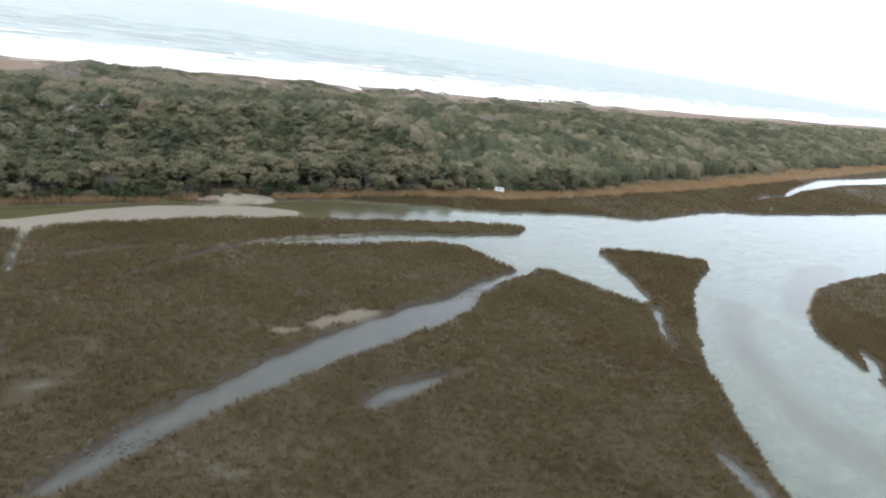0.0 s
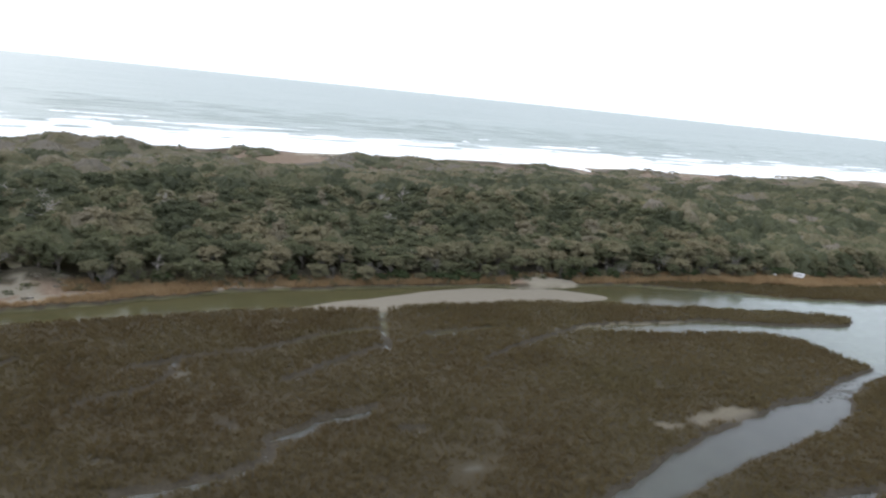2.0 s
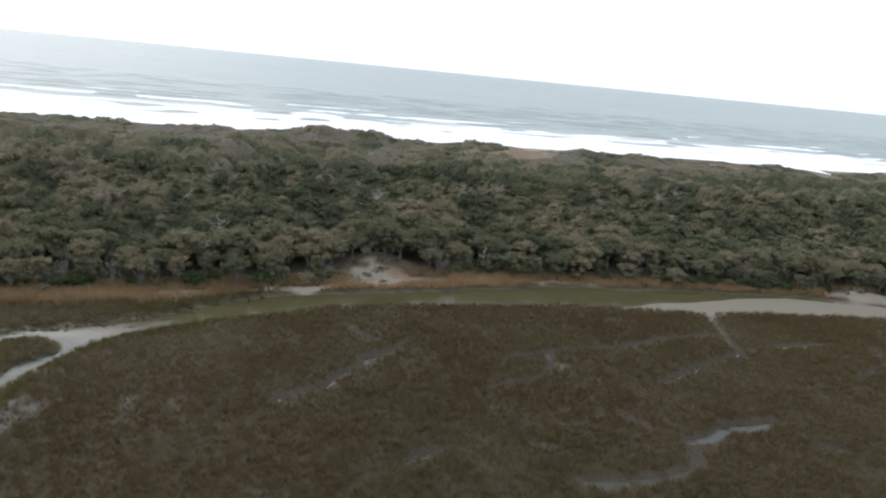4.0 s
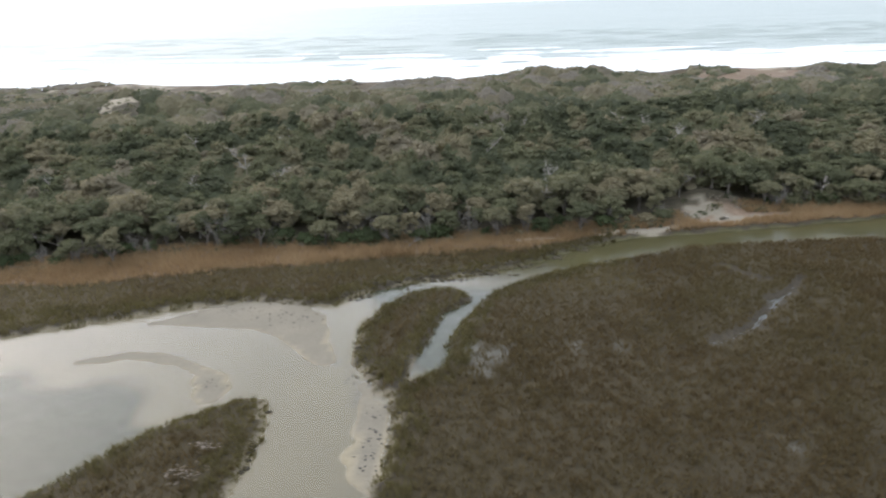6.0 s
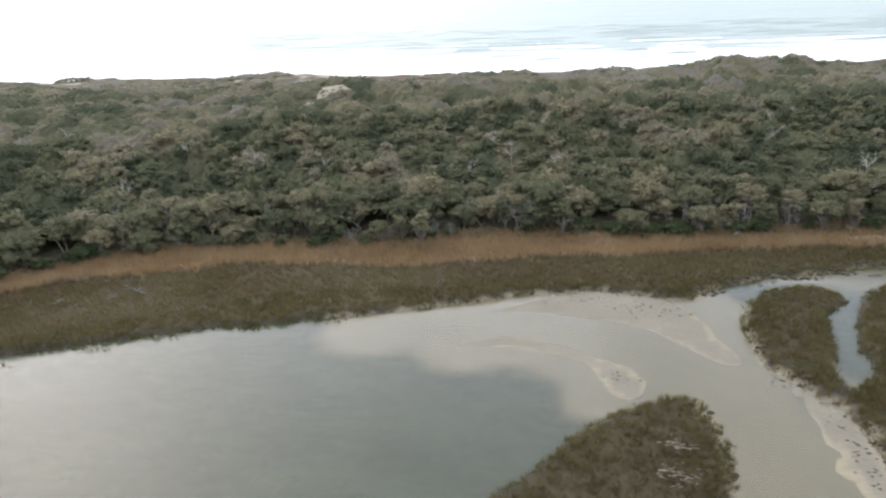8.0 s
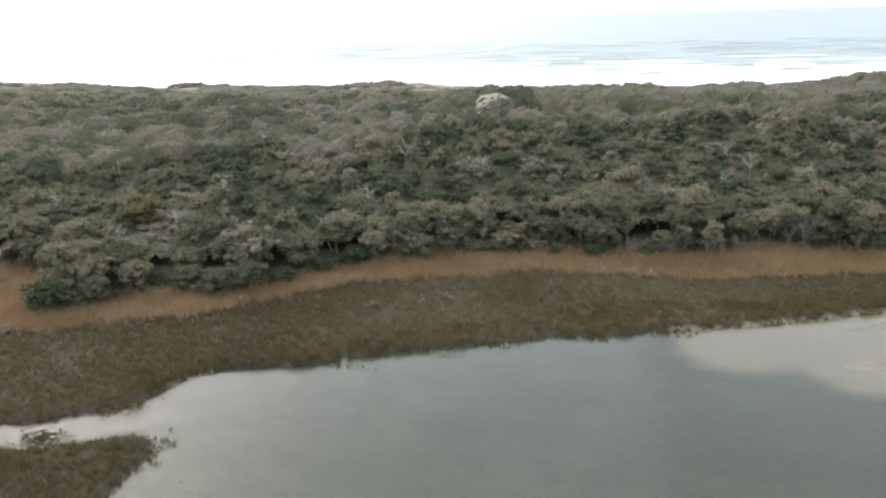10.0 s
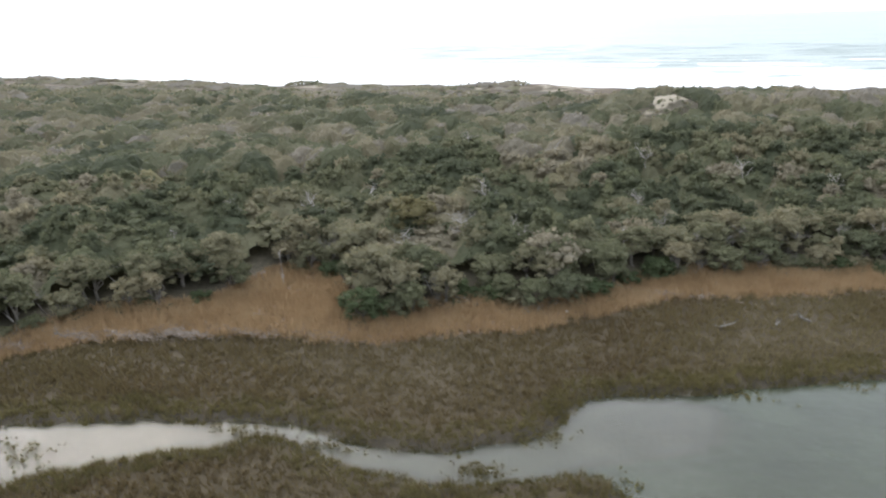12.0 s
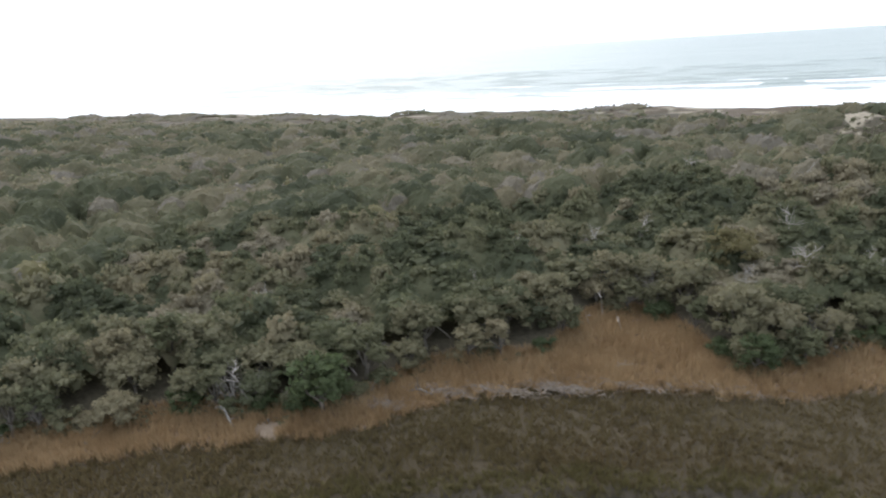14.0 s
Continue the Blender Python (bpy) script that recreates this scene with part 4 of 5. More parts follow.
def build_woods():
    """The closed canopy behind the edge, too many trees to count: domed crowns grown together, with leaf clumps all over."""
    r = np.random.default_rng(31)
    # x from, to; metres behind the edge from, to; spacing of crowns; spacing of the sheet; clumps to the square metre; their size
    sets = [(-440, 335, 60, 114, 5.6, 0.8, 2.0, 0.28), (-620, 485, 112, 218, 6.2, 1.35, 0.7, 0.44), (-440, -306, 2, 62, 4.8, 0.8, 1.6, 0.3),
            (124, 335, 5, 62, 4.6, 0.75, 2.2, 0.27), (330, 705, 2, 114, 5.6, 1.5, 0.5, 0.55), (480, 1300, 2, 150, 8.5, 3.0, 0.12, 1.1), (-880, -255, 215, 425, 6.0, 1.7, 0.35, 0.6)]
    V, F, T, o = [], [], [], 0
    for k, (lo, hi, d0, d1, step, cell, dense, size) in enumerate(sets):
        x, d = scatter(lo, hi, d0, d1, step, 60 + k)
        y = edge_y(x) + d
        ok = (y < ridge_y(x) + 9) & (x > -255 - 1.56 * (y - 10)) & (np.hypot((x + 187) / 11, (y - 207.5) / 13) > 1)
        ok &= np.hypot(x - SIGN[0] + 3, y - SIGN[1] + 2.5) > 7
        deep = np.minimum.reduce([y - edge_y(x + w) for w in (-9, -6, -3, 0, 3, 6, 9)])
        ok &= deep > min(d0, 60) - 1
        ok &= (y < ridge_y(x) - 32) | (bumps(x, y, 18, 3) + 0.3 * r.normal(0, 1, len(x)) < 0.2 + 0.5 * ramp(-x, 60, 140)) | (np.hypot((x + 47) / 40, (y - 318) / 20) < 1) | (np.hypot((x - 368) / 24, (y - 318) / 20) < 1)
        x, y = x[ok], y[ok]
        thin = r.random(len(x)) > 0.07 * (size < 0.4)
        x, y = x[thin], y[thin]
        seaward = ramp(y, ridge_y(x) - 95, ridge_y(x) - 12)
        grow = r.choice([0.5, 0.7, 0.92, 1.15, 1.4], len(x), p=[0.2, 0.25, 0.27, 0.19, 0.09])
        tall = (4.9 + 1.5 * bumps(x, y, 17, 1) - 4.0 * seaward) * (0.70 + 0.30 * grow) * r.uniform(0.88, 1.12, len(x))
        tall = np.minimum(tall * (1 - 0.55 * hill(x, y)), np.where(y > ridge_y(x) - 45, 1.15, 99)) + 2.0 * np.exp(-((x + 48) / 19) ** 4 - ((y - 316) / 14) ** 2)
        wide = step * 0.72 * grow * r.uniform(0.9, 1.15, len(x))
        # greyer towards the sea: grey scrub, plus distance haze put into the tint
        tint = np.clip(0.37 - 0.14 * ramp(x, -130, -20) + 0.32 * bumps(x, y, 15, 2) + 0.24 * r.normal(0, 1, len(x)) + 0.30 * seaward, 0, 0.86)
        tint = np.where(r.random(len(x)) < 0.003, 1.0, tint)
        # the sheet: the highest crown over each place
        gx = np.arange(lo - 6, hi + 6, cell)
        gy = np.arange(y.min() - 6, y.max() + 6, cell)
        H = np.zeros((len(gy), len(gx)))
        C = np.zeros_like(H)
        for i in range(len(x)):
            w = wide[i] * 1.25
            a0, a1 = np.searchsorted(gx, (x[i] - w, x[i] + w))
            b0, b1 = np.searchsorted(gy, (y[i] - w, y[i] + w))
            if a1 <= a0 or b1 <= b0:
                continue
            X, Y = gx[None, a0:a1] - x[i], gy[b0:b1, None] - y[i]
            ang = np.arctan2(Y, X)
            t = np.hypot(X, Y) / (wide[i] * (1 + 0.16 * np.sin(3 * ang + i) + 0.10 * np.sin(5 * ang + 2.3 * i)))
            z = tall[i] * np.where(t < 1, 0.95 - 0.62 * t ** 2, np.clip(0.33 - 2.6 * (t - 1), 0, 1))
            if size < 0.4:                     # boughs that bulge out of the dome
                for _ in range(4 + int(0.8 * wide[i] ** 2)):
                    e, w0 = np.sqrt(r.random()), r.uniform(0, 2 * np.pi)
                    bough = r.uniform(0.7, 1.35) * max(1.0, size / 0.2)
                    gap = bough ** 2 - (X - wide[i] * 0.85 * e * np.cos(w0)) ** 2 - (Y - wide[i] * 0.85 * e * np.sin(w0)) ** 2
                    top = tall[i] * (0.95 - 0.55 * e ** 2) - r.uniform(0.2, 0.6) * bough
                    z = np.maximum(z, np.where(gap > 0, top + 1.0 * np.sqrt(np.maximum(gap, 0)), 0))
            sub = H[b0:b1, a0:a1]
            up = z > sub
            sub[up] = z[up]
            C[b0:b1, a0:a1][up] = tint[i]
        px, py = np.meshgrid(gx, gy)
        full = H > 0.25
        rough = (0.18 * bumps(px, py, 1.9, 1) + 0.30 * bumps(px, py, 1.0, 2) + 0.2 * bumps(px, py, 0.6, 3)) * np.clip(H / 4, 0.25, 1)
        base = upland(px.ravel(), py.ravel()).reshape(px.shape) + 0.4
        jit = cell * 0.28
        P = np.stack([px + r.uniform(-jit, jit, px.shape), py + r.uniform(-jit, jit, px.shape), base + np.where(full, H + rough + r.uniform(-1, 1, px.shape) * min(0.30, 0.4 * cell), -0.3)], -1)
        idx = np.arange(px.size).reshape(px.shape)
        quad = np.stack([idx[:-1, :-1], idx[:-1, 1:], idx[1:, 1:], idx[1:, :-1]], -1).reshape(-1, 4)
        quad = quad[full.ravel()[quad].sum(1) >= 2]
        used = np.unique(quad)
        new_id = np.full(px.size, -1)
        new_id[used] = np.arange(len(used))
        V.append(P.reshape(-1, 3)[used]), F.append(new_id[quad] + o), T.append(C.ravel()[used])
        o += len(used)
        # leaf clumps
        gxn, gyn = np.gradient(H + rough, cell, axis=1), np.gradient(H + rough, cell, axis=0)
        cand = np.flatnonzero((H > 0.8).ravel())
        slope = np.clip(np.hypot(gxn, gyn), 0, 5)
        share = np.sqrt(1 + slope.ravel()[cand] ** 2)
        pick = r.choice(cand, int(len(cand) * cell * cell * dense), p=share / share.sum())
        n = np.stack([-gxn.ravel()[pick], -gyn.ravel()[pick], np.ones(len(pick))], 1)
        n /= np.linalg.norm(n, axis=1)[:, None]
        p = P.reshape(-1, 3)[pick] + r.uniform(-0.5, 0.5, (len(pick), 3)) * np.array([cell, cell, 0.2]) + n * (0.05 + 0.35 * r.random((len(pick), 1)))
        p[:, 2] += r.uniform(-0.5, 0.5, len(pick)) * cell * slope.ravel()[pick]
        q, qf = leaf_quads(p, n, size, r, 0.75)
        V.append(q), F.append(qf + o), T.append(np.repeat(np.clip(C.ravel()[pick] + 0.06 * r.normal(0, 1, len(pick)), 0, 1), 4))
        o += len(q)
    me = mesh_of("woods", np.concatenate(V), np.concatenate(F), dict(tint=np.concatenate(T)), False)
    tagged(part("maritime_woods", me, WOODS), "low dense evergreen woodland, mottled green, olive and grey", "woods", kind="stuff")


GREEN_CROWNS = {kind: OAKS[kind][1].copy() for kind in (2, 3)}
GOLD_CROWN = OAKS[1][1].copy()


def green_crown(kind):
    return GREEN_CROWNS[kind]


def green_bush(x, y, size, label):
    t = thing("green_bush", (x, y, float(height(np.array([x]), np.array([y]))[0]) - 0.4), label, "bush", turn=40.0, size=size)
    part("stem", OAKS[2][0], BARK, t)
    part("crown", green_crown(2), GREEN, t)


build_woods()
build_canopy()
build_edge_trees()
golden = thing("oak_tree", (-217, 102, float(height(np.array([-217.0]), np.array([102.0]))[0])), "broad oak with an ochre-yellow crown above its green neighbours", "tree", "trees along the wood's edge", 70.0, 1.12)
part("trunk", OAKS[1][0], BARK, golden)
part("crown", GOLD_CROWN, GOLD, golden)


def build_scrub():
    """Low brown bushes and brambles along the foot of the wood."""
    r = np.random.default_rng(77)
    x = r.uniform(-306, 330, 1550)
    d = r.normal(1.2, 1.3, 1550)
    y = edge_y(x) + d
    x = np.concatenate([x, r.normal(-187, 7, 60), r.normal(-41, 3.5, 14)])
    y = np.concatenate([y, r.normal(212, 4.5, 60), r.normal(138, 2.5, 14)])
    ok = (wet(x, y) < -1.2) & ~((x < -207) & (x > -240) & (r.random(len(x)) < 0.8)) & ~((np.hypot((x + 42.5) / 6, (y - 136.5) / 6) < 1) & (r.random(len(x)) < 0.8))
    x, y = x[ok], y[ok]
    z = height(x, y)
    P, N, T = [], [], []
    for i in range(len(x)):
        w = r.uniform(0.5, 1.3)
        n = r.normal(0, 1, (34, 3))
        n[:, 2] = np.abs(n[:, 2])
        n /= np.linalg.norm(n, axis=1)[:, None]
        P.append(np.array([x[i], y[i], z[i]]) + n * w * np.array([1, 1, 0.9]) * r.uniform(0.5, 1.05, (34, 1)))
        N.append(n)
        T.append(np.full(136, r.choice([0.05, 0.2, 0.35, 0.6, 0.85])))
    v, f = leaf_quads(np.concatenate(P), np.concatenate(N), 0.2, r)
    tagged(part("edge_scrub", mesh_of("edge_scrub", v, f, dict(tint=np.concatenate(T))), WOODS), "low brown and green brushwood at the foot of the trees", "scrub", kind="stuff")


build_scrub()


def bare_kind(seed, tall):
    """The branches of a leafless shrub, fanned out from the ground, each with its twigs."""
    r = np.random.default_rng(seed)
    branches = []
    for k in range(7):
        a = r.uniform(0, 2 * np.pi)
        top = np.array([np.cos(a), np.sin(a), 0]) * r.uniform(0.4, 1.6) + np.array([0, 0, tall * r.uniform(0.6, 1.0)])
        mid = top * np.array([0.4, 0.4, 0.5]) + r.normal(0, 0.2, 3)
        tubes = [tube([(0.15 * np.cos(a), 0.15 * np.sin(a), -0.1), mid, top], [0.045, 0.036, 0.014], 4)]
        for m in range(9):
            p = mid + (top - mid) * r.uniform(0, 1)
            q = p + r.normal(0, 0.42, 3) + np.array([0, 0, r.uniform(0.1, 0.7)])
            tubes.append(tube([p, (p + q) / 2 + r.normal(0, 0.09, 3), q], [0.024, 0.018, 0.009], 3))
        v, f = joined(tubes)
        branches.append(mesh_of("branch", v, f))
    return branches


BARE = [bare_kind(5, 3.4), bare_kind(6, 4.2), bare_kind(8, 2.8)]


def build_bare_shrubs():
    r = np.random.default_rng(51)
    for n in range(50):
        x = float(r.uniform(-296, 120))
        y = float(edge_y(np.array([x]))[0] + abs(r.normal(0.6, 2.2)))
        if np.hypot((x + 41) / 5, (y - 137.5) / 5) < 1:
            continue
        t = thing("bare_shrub", (x, y, float(height(np.array([x]), np.array([y]))[0])), "leafless grey shrub with thin pale twigs", "shrub", "bare shrubs at the wood's edge",
                  float(r.uniform(0, 360)), float(r.uniform(0.7, 1.25)))
        for me in BARE[n % 3]:
            part("branch", me, TWIG, t)


build_bare_shrubs()
green_bush(-253.6, 59.6, 1.45, "rounded fresh-green bush beside tan reeds")
green_bush(-214.5, 79.4, 1.0, "dense dark green bush at the edge of the reeds")


def build_front_bushes():
    """Low rounded bushes, leafy to the ground, in front of the trees."""
    r = np.random.default_rng(58)
    for n in range(150):
        x = float(r.uniform(-300, 190))
        y = float(edge_y(np.array([x]))[0] + r.uniform(0.4, 2.4))
        if np.hypot((x + 42.5) / 6.5, (y - 136.5) / 6) < 1 or np.hypot(x - SIGN[0] + 3, y - SIGN[1] + 2.5) < 6:
            continue
        size = float(r.uniform(0.45, 0.8))
        z = float(height(np.array([x]), np.array([y]))[0]) - 1.5 * size
        t = thing("scrub_bush", (x, y, z), "low rounded olive bush at the foot of the trees", "bush", "bushes at the wood's edge", float(r.uniform(0, 360)), size)
        kind = int(r.choice([2, 3]))
        part("stem", OAKS[kind][0], BARK, t)
        if r.random() < 0.55:
            part("crown", green_crown(kind), GREEN, t)
        else:
            part("crown", OAKS[kind][1], LEAVES, t)


build_front_bushes()


# ---- dead trees, driftwood and small things ----
def ground_z(x, y):
    return float(height(np.array([float(x)]), np.array([float(y)]))[0])


def crooked(r, start, aim, length, radius, kinks=4, bend=0.28):
    p, d = np.array(start, float), np.array(aim, float)
    pts, rad = [p], [radius]
    for k in range(kinks):
        d = d / np.linalg.norm(d) + r.normal(0, bend, 3)
        p = p + d / np.linalg.norm(d) * length / kinks
        pts.append(p)
        rad.append(radius * (1 - (k + 1) / kinks) + 0.012)
    return pts, rad


def dead_tree(x, y, top, seed, limbs=6, thick=0.13, label="bare bleached dead tree standing in the scrub", wood=DEAD):
    """A forked grey trunk with crooked, twigless limbs; each limb is a part."""
    r = np.random.default_rng(seed)
    z = ground_z(x, y)
    tall = max(top - z, 1.2)
    t = thing("dead_tree", (x, y, z), label, "dead tree", "bleached dead trees")
    pts, rad = crooked(r, (0, 0, -0.2), (r.normal(0, 0.12), r.normal(0, 0.12), 1), tall, thick, 5, 0.28 if thick > 0.08 else 0.06)
    v, f = joined([tube(pts, rad)])
    part("trunk", mesh_of("trunk", v, f, smooth=True), wood, t)
    for k in range(limbs):
        i = int(r.integers(3, 5))
        a = r.uniform(0, 2 * np.pi)
        lp, lr = crooked(r, pts[i], (np.cos(a), np.sin(a), r.uniform(0.3, 1.1)), r.uniform(0.2, 0.36) * tall, 0.05)
        tubes = [tube(lp, lr, 5)]
        for m in (1, 2, 2, 3, 3):
            sp, sr = crooked(r, lp[m], np.array([np.cos(a + r.normal(0, 1)), np.sin(a + r.normal(0, 1)), r.uniform(0.2, 1.2)]), r.uniform(0.10, 0.2) * tall, 0.02, 3)
            tubes.append(tube(sp, sr, 4))
        v, f = joined(tubes)
        part("limb", mesh_of("limb", v, f, smooth=True), wood, t)
    return t


STANDING = [(-23, 141, 4.5), (-81.6, 157.6, 9.6), (-69.5, 138, 8.0), (-118.5, 141, 7.4), (-123, 162, 10.6), (-259.3, 118.7, 6.6), (-188.1, 145.8, 9.2), (-249.0, 89.1, 6.0),
            (-213.7, 94.7, 7.4), (-72.8, 136, 8.2), (-75, 172, 10.6), (-44, 164, 10.6), (-50, 177, 10.8), (-80, 178, 10.6), (-96, 173, 10.3), (-44.6, 180, 10.4), (-20, 175, 10.4),
            (41, 191, 10.6), (-23.5, 178, 10.4), (33, 188, 10.6), (-140, 161, 10.4), (-171.5, 137.9, 9.0), (-270.7, 74.3, 5.8), (-253.5, 66.5, 5.2), (-199.4, 100.3, 7.6)]
for n, (x, y, top) in enumerate(STANDING):
    dead_tree(x, y, top + 1.2, 700 + n, 5 + n % 4, 0.085)
r = np.random.default_rng(612)
for n in range(16):
    x = float(r.uniform(-262, 70))
    y = float(edge_y(np.array([x]))[0] + r.uniform(14, 70))
    dead_tree(x, y, ground_z(x, y) + r.uniform(6.6, 7.8), 640 + n, 5 + n % 3, 0.08)
for n in range(28):
    x = float(r.uniform(-295, -120) if n < 18 else r.uniform(-120, 90))
    y = float(edge_y(np.array([x]))[0] + r.uniform(2.0, 9.0))
    dead_tree(x, y, ground_z(x, y) + r.uniform(4.6, 6.2), 660 + n, 4 + n % 3, 0.085, "thin grey dead tree among the edge trees", TWIG if n % 3 else DEAD)
for n, (x, y, top) in enumerate([(-231.5, 89.3, 4.2), (-228.5, 85.3, 3.4), (-232.5, 86.5, 2.6)]):
    dead_tree(x, y, top, 760 + n, 1, 0.045, "thin bare snag standing among tan reeds")


def fallen(x, y, turn, long, seed, label, z=None, name="driftwood_log"):
    """A stripped trunk lying on the ground, its limbs in the air."""
    r = np.random.default_rng(seed)
    t = thing(name, (x, y, (ground_z(x, y) if z is None else z) + 0.15), label, "driftwood", "stranded dead wood", turn)
    pts, rad = crooked(r, (-long / 2, 0, 0), (1, 0, 0.06), long, 0.11, 5)
    v, f = joined([tube(pts, [q + 0.03 for q in rad])])
    part("trunk", mesh_of("trunk", v, f, smooth=True), DEAD if seed % 5 == 0 else TWIG, t)
    for k in range(4):
        lp, lr = crooked(r, pts[1 + k % 3], (r.normal(0.4, 0.5), r.normal(0, 1), r.uniform(0.5, 1.2)), long * r.uniform(0.25, 0.4), 0.05)
        v, f = joined([tube(lp, lr, 5)])
        part("limb", mesh_of("limb", v, f, smooth=True), DEAD if seed % 5 == 0 else TWIG, t)


for n, (x, y, turn, long, label) in enumerate([
        (-5.3, 140.5, 20, 5.0, "fallen pale dead tree at the foot of the wood"), (-262.3, 55.3, 160, 3.6, "fallen bleached tree with limbs raised"),
        (-245.4, 66.6, 30, 4.0, "tangle of pale dead limbs beside the reeds"), (-258.1, 57.9, 100, 3.4, "uprooted grey stump beside bare sand"),
        (-91, 121, 50, 3.6, "pale fallen limb lying in tan reeds"), (-42, 133.5, 165, 3.0, "pale log on an eroded sand bluff"), (-54, 130.5, 20, 2.6, "pale log on the bank"),
        (-175.2, 89.4, 15, 2.4, "pale driftwood stranded on marsh grass"), (-167.9, 93.8, 170, 3.2, "pale driftwood stranded on marsh grass"),
        (-169.6, 92.0, 60, 2.0, "small pale driftwood on marsh grass"), (-227.2, 77.0, 10, 2.2, "arched pale branch in the reeds"), (8, 140, 170, 4.0, "grey fallen tree on the sandy bank"),
        (66, 138.8, 15, 3.5, "grey fallen branch under the trees"), (-272.0, 48.7, 70, 2.4, "bright bleached branch at the wood's edge")]):
    fallen(x, y, turn, long, 800 + n, label)


def sticks(name, places, long, label, category, mat, seed, lift=0.12):
    """Short reed stems and sticks heaped along the given places (x, y, spread along x, spread along y, count)."""
    r = np.random.default_rng(seed)
    X, Y = [], []
    for x, y, sx, sy, n in places:
        X.append(r.normal(x, sx, n)), Y.append(r.normal(y, sy, n))
    x, y = np.concatenate(X), np.concatenate(Y)
    z = np.maximum(height(x, y), 0) + lift + 0.25 * r.random(len(x))
    a = r.normal(0, 0.7, len(x))
    l = long * (0.5 + r.random(len(x)))
    w = 0.02 + 0.035 * r.random(len(x))
    c, s = np.cos(a), np.sin(a)
    tilt = r.normal(0, 0.2, len(x)) * l
    P = np.stack([np.stack([x - c * l - s * w, y - s * l + c * w, z - tilt], 1), np.stack([x - c * l + s * w, y - s * l - c * w, z - tilt], 1),
                  np.stack([x + c * l, y + s * l, z + tilt], 1), np.stack([x, y, z + w * 1.6], 1)], 1).reshape(-1, 3)
    q = np.arange(len(x))[:, None] * 4
    F = np.concatenate([q + np.array([[0, 1, 3]]), q + np.array([[1, 2, 3]]), q + np.array([[2, 0, 3]]), q + np.array([[0, 2, 1]])])
    tagged(part(name, mesh_of(name, P, F), mat), label, category, kind="stuff")


sticks("wrack_line", [(-248.5, 62, 1.5, 0.5, 70), (-243, 66, 1.6, 0.5, 130), (-238, 67.8, 2.0, 0.45, 200), (-232.5, 69.9, 2.0, 0.55, 300), (-226, 72.2, 2.5, 0.4, 110), (-218.0, 74.0, 3.5, 0.5, 70),
                      (-181, 96.2, 5, 0.4, 70), (-84, 119, 6, 0.5, 60)], 0.42, "line of pale reed wrack stranded above the marsh", "wrack", WRACK, 91, 0.5)
sticks("wrack_heap", [(-103.7, 71.2, 0.6, 0.4, 30), (-104.3, 67.8, 0.8, 0.6, 44)], 0.22, "heaps of bleached reed stems on a marsh islet", "wrack", WRACK, 92, 0.45)


def clods(name, places, size, label, category, mat, seed):
    """Small lumps lying half sunk: x, y, spread along x, spread along y, count."""
    r = np.random.default_rng(seed)
    v, f = ICO1
    V, F, o = [], [], 0
    for x, y, sx, sy, n in places:
        for _ in range(n):
            px, py = r.normal(x, sx), r.normal(y, sy)
            k = size * (0.5 + 1.2 * r.random())
            z = max(ground_z(px, py), -0.05)
            V.append(v * k * np.array([1.2, 1, 0.55]) * (1 + 0.2 * r.normal(0, 1, (len(v), 1))) + np.array([px, py, z + 0.02]))
            F.append(f + o)
            o += len(v)
    tagged(part(name, mesh_of(name, np.concatenate(V), np.concatenate(F)), mat), label, category, kind="stuff")


PEAT = bark_material("wet_dark_peat", (0.03, 0.026, 0.018), (0.085, 0.07, 0.045))
SHELL = bark_material("grey_oyster_shell", (0.035, 0.031, 0.025), (0.12, 0.108, 0.09))
clods("peat_clods", [(-97.5, 103.4, 1.4, 0.5, 36), (-93, 106.8, 1.8, 0.4, 44), (-87.5, 109, 2.2, 0.4, 48), (-81.5, 111.1, 2.2, 0.4, 48), (-76, 113.8, 1.8, 0.5, 40), (-71, 117.2, 1.6, 0.5, 34), (-66.5, 120.4, 1.6, 0.5, 24), (-93.6, 88, 0.5, 2.2, 20), (-92, 84, 0.8, 0.9, 14), (-100.2, 72, 0.12, 2, 10),
                     (-88.2, 74, 0.2, 3, 16), (128.5, 70.5, 0.6, 0.4, 8)], 0.2, "dark peat clods fallen from the marsh banks", "clods", PEAT, 93)
clods("oyster_clumps", [(74, 79.5, 2.6, 1.1, 90), (80, 82, 2.5, 0.8, 40), (14, 59.5, 2.2, 1.1, 70), (40, 78, 1.6, 0.8, 40), (170, 108.6, 9, 0.7, 70)],
      0.15, "grey oyster clumps on mud and sand flats", "oysters", SHELL, 94)


clods("shell_litter", [(-112, 99, 3, 0.7, 30), (-104, 97.5, 3, 1.2, 50), (-108, 82.5, 1.0, 0.8, 14), (-90.2, 74, 0.6, 4, 60), (-94, 85, 0.8, 2, 30)],
      0.07, "scattered dark shells and peat crumbs on the wet sand", "shells", SHELL, 97)


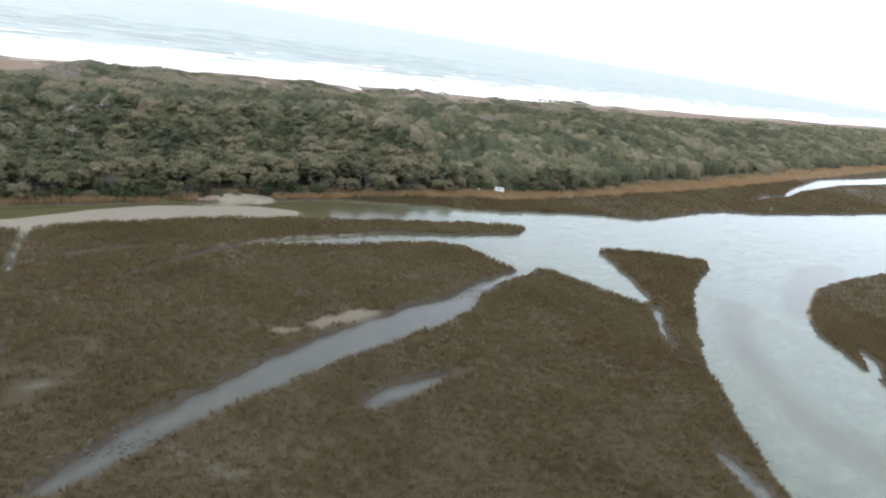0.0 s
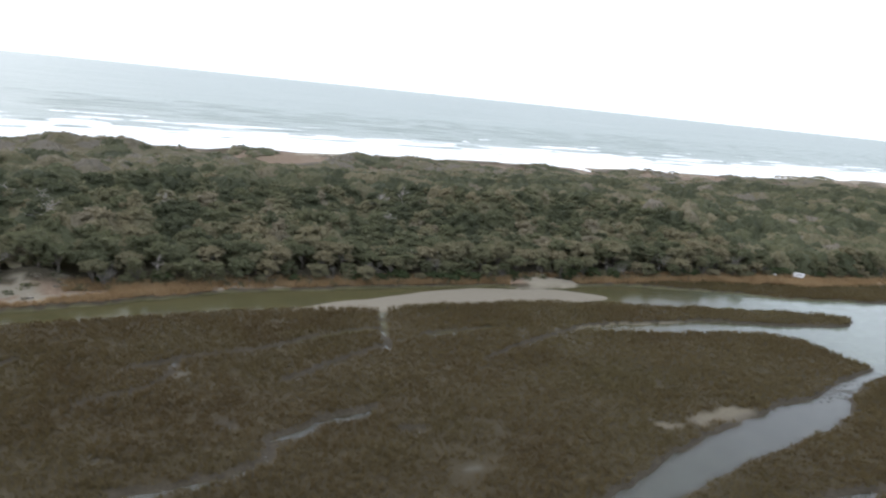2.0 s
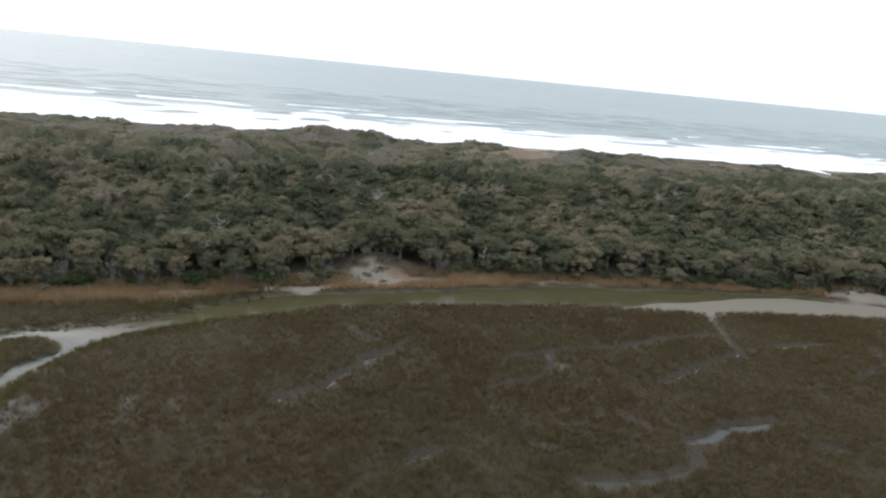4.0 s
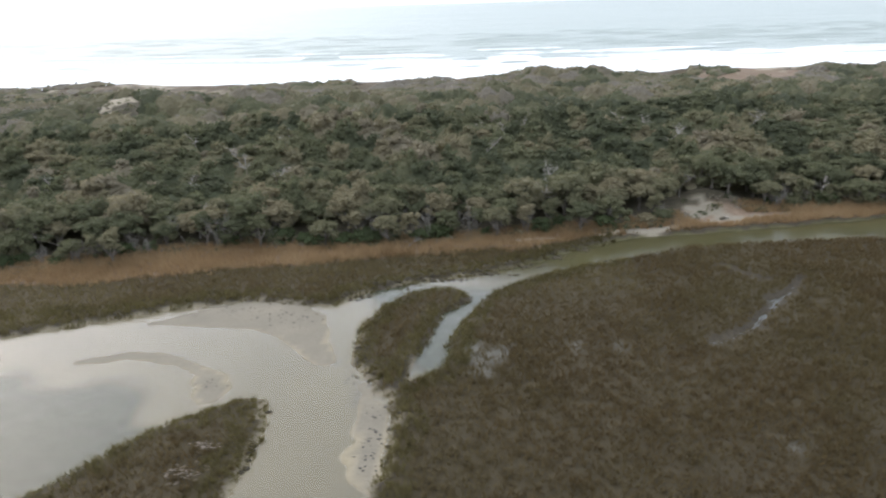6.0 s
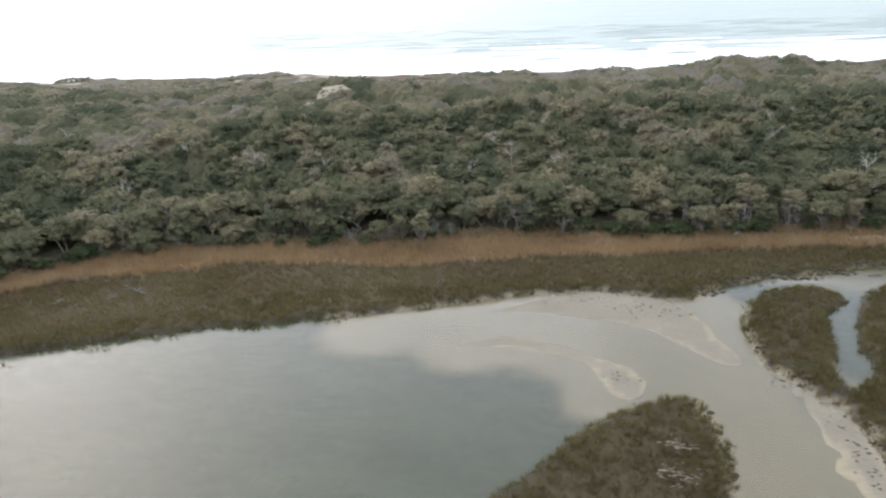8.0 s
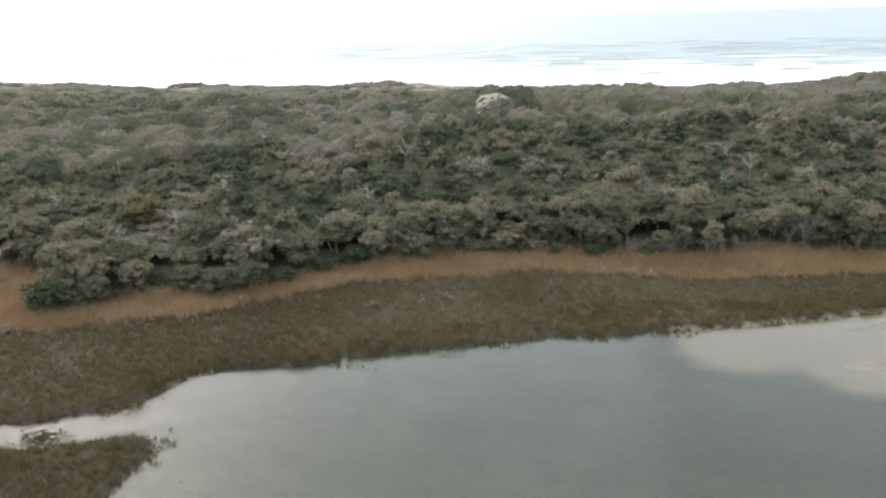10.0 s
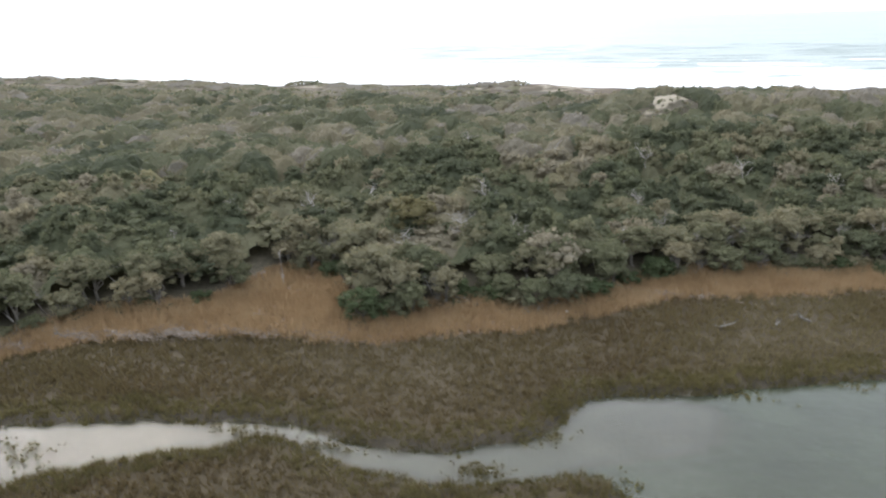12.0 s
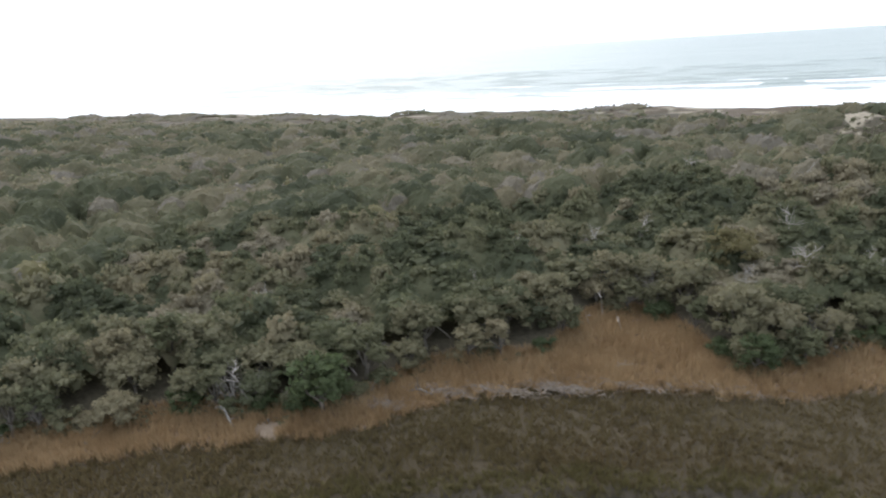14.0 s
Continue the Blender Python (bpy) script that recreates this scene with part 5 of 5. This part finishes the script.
def water_plants():
    """Loose dark plants standing in the shallows off the banks."""
    r = np.random.default_rng(95)
    x, y = [], []
    for cx, cy, sx, sy, n in [(-185.2, 73.1, 1.6, 0.4, 70), (-178.0, 75.8, 3.5, 0.3, 60), (-168, 80.2, 2.5, 0.4, 50), (-161, 83.1, 2.5, 0.4, 50), (-151, 87.3, 3, 0.4, 50), (-142.6, 89.8, 3, 0.35, 40), (-194.2, 58.0, 1.3, 0.6, 70),
                              (-183.3, 58.1, 0.6, 1.6, 50), (-190.6, 63.7, 1.2, 0.8, 70), (-215.2, 56.8, 3.5, 0.5, 90), (-231.8, 48.6, 2.4, 0.8, 70), (-206.8, 57.4, 2, 0.4, 50), (-189.9, 68.0, 0.8, 1.4, 60)]:
        x.append(r.normal(cx, sx, n)), y.append(r.normal(cy, sy, n))
    x, y = np.concatenate(x), np.concatenate(y)
    v, f = tufts(x, y, np.full(len(x), 0.24), np.full(len(x), 0.11), 3, 96)
    v[:, 2] = np.maximum(v[:, 2] + 0.25, -0.05)
    tagged(part("shallows_plants", mesh_of("shallows_plants", v, f), FRINGE), "scattered dark green plants in the shallows", "water plants", kind="stuff")


water_plants()


def boxed(name, size, at, mat, parent, label="", bevel=0.02):
    bm = bmesh.new()
    bmesh.ops.create_cube(bm, size=1)
    bmesh.ops.scale(bm, vec=size, verts=bm.verts)
    bmesh.ops.bevel(bm, geom=bm.edges[:], offset=bevel, segments=1, affect="EDGES")
    bmesh.ops.translate(bm, vec=at, verts=bm.verts)
    return part(name, bm_mesh(name, bm), mat, parent, label)


def paint_material(name, lo, hi):
    mat, nt, b = material(name, 0.55)
    nt.links.new(ramp_node(nt, noise_tex(nt, 3, 5), [(0.3, lo), (0.7, hi)]), b.inputs["Base Color"])
    return mat


WHITE = paint_material("weathered_white_paint", (0.66, 0.66, 0.64), (0.82, 0.82, 0.81))
POST = paint_material("grey_weathered_post", (0.20, 0.18, 0.15), (0.36, 0.33, 0.29))
DARK = paint_material("faded_dark_lettering", (0.10, 0.10, 0.11), (0.18, 0.18, 0.19))


def notice_board(x, y, turn):
    t = thing("notice_board", (x, y, ground_z(x, y)), "white notice board on two posts at the edge of the wood", "sign", turn=turn)
    for s in (-0.9, 0.9):
        boxed("post", (0.12, 0.12, 2.3), (s, 0.07, 1.05), POST, t)
    board = boxed("board", (2.5, 0.05, 1.2), (0, -0.03, 1.55), WHITE, t, "white painted board with unreadable dark lines")
    for k, w in enumerate((1.7, 1.3)):
        boxed("lettering", (w, 0.01, 0.13), (0, -0.06, 1.75 - 0.35 * k), DARK, board, bevel=0.002)


notice_board(*SIGN, -45)
marker = thing("marker_post", (124.2, 136.6, ground_z(124.2, 136.6)), "short post with a small white plate under the trees", "marker post", turn=-45)
boxed("post", (0.1, 0.1, 1.4), (0, 0.06, 0.6), POST, marker)
boxed("plate", (0.6, 0.03, 0.5), (0, -0.01, 1.15), WHITE, marker, "small white plate")


def float_ball(x, y):
    t = thing("net_float", (x, y, ground_z(x, y) + 0.55), "small white float stranded in the reeds", "float")
    bm = bmesh.new()
    bmesh.ops.create_icosphere(bm, subdivisions=3, radius=0.15)
    part("ball", bm_mesh("ball", bm, True), WHITE, t)
    bm = bmesh.new()
    bmesh.ops.create_cone(bm, cap_ends=True, segments=10, radius1=0.05, radius2=0.035, depth=0.11, matrix=Matrix.Translation((0, 0, 0.18)))
    part("collar", bm_mesh("collar", bm), POST, t, "grey collar")


float_ball(-192.4, 87.6)
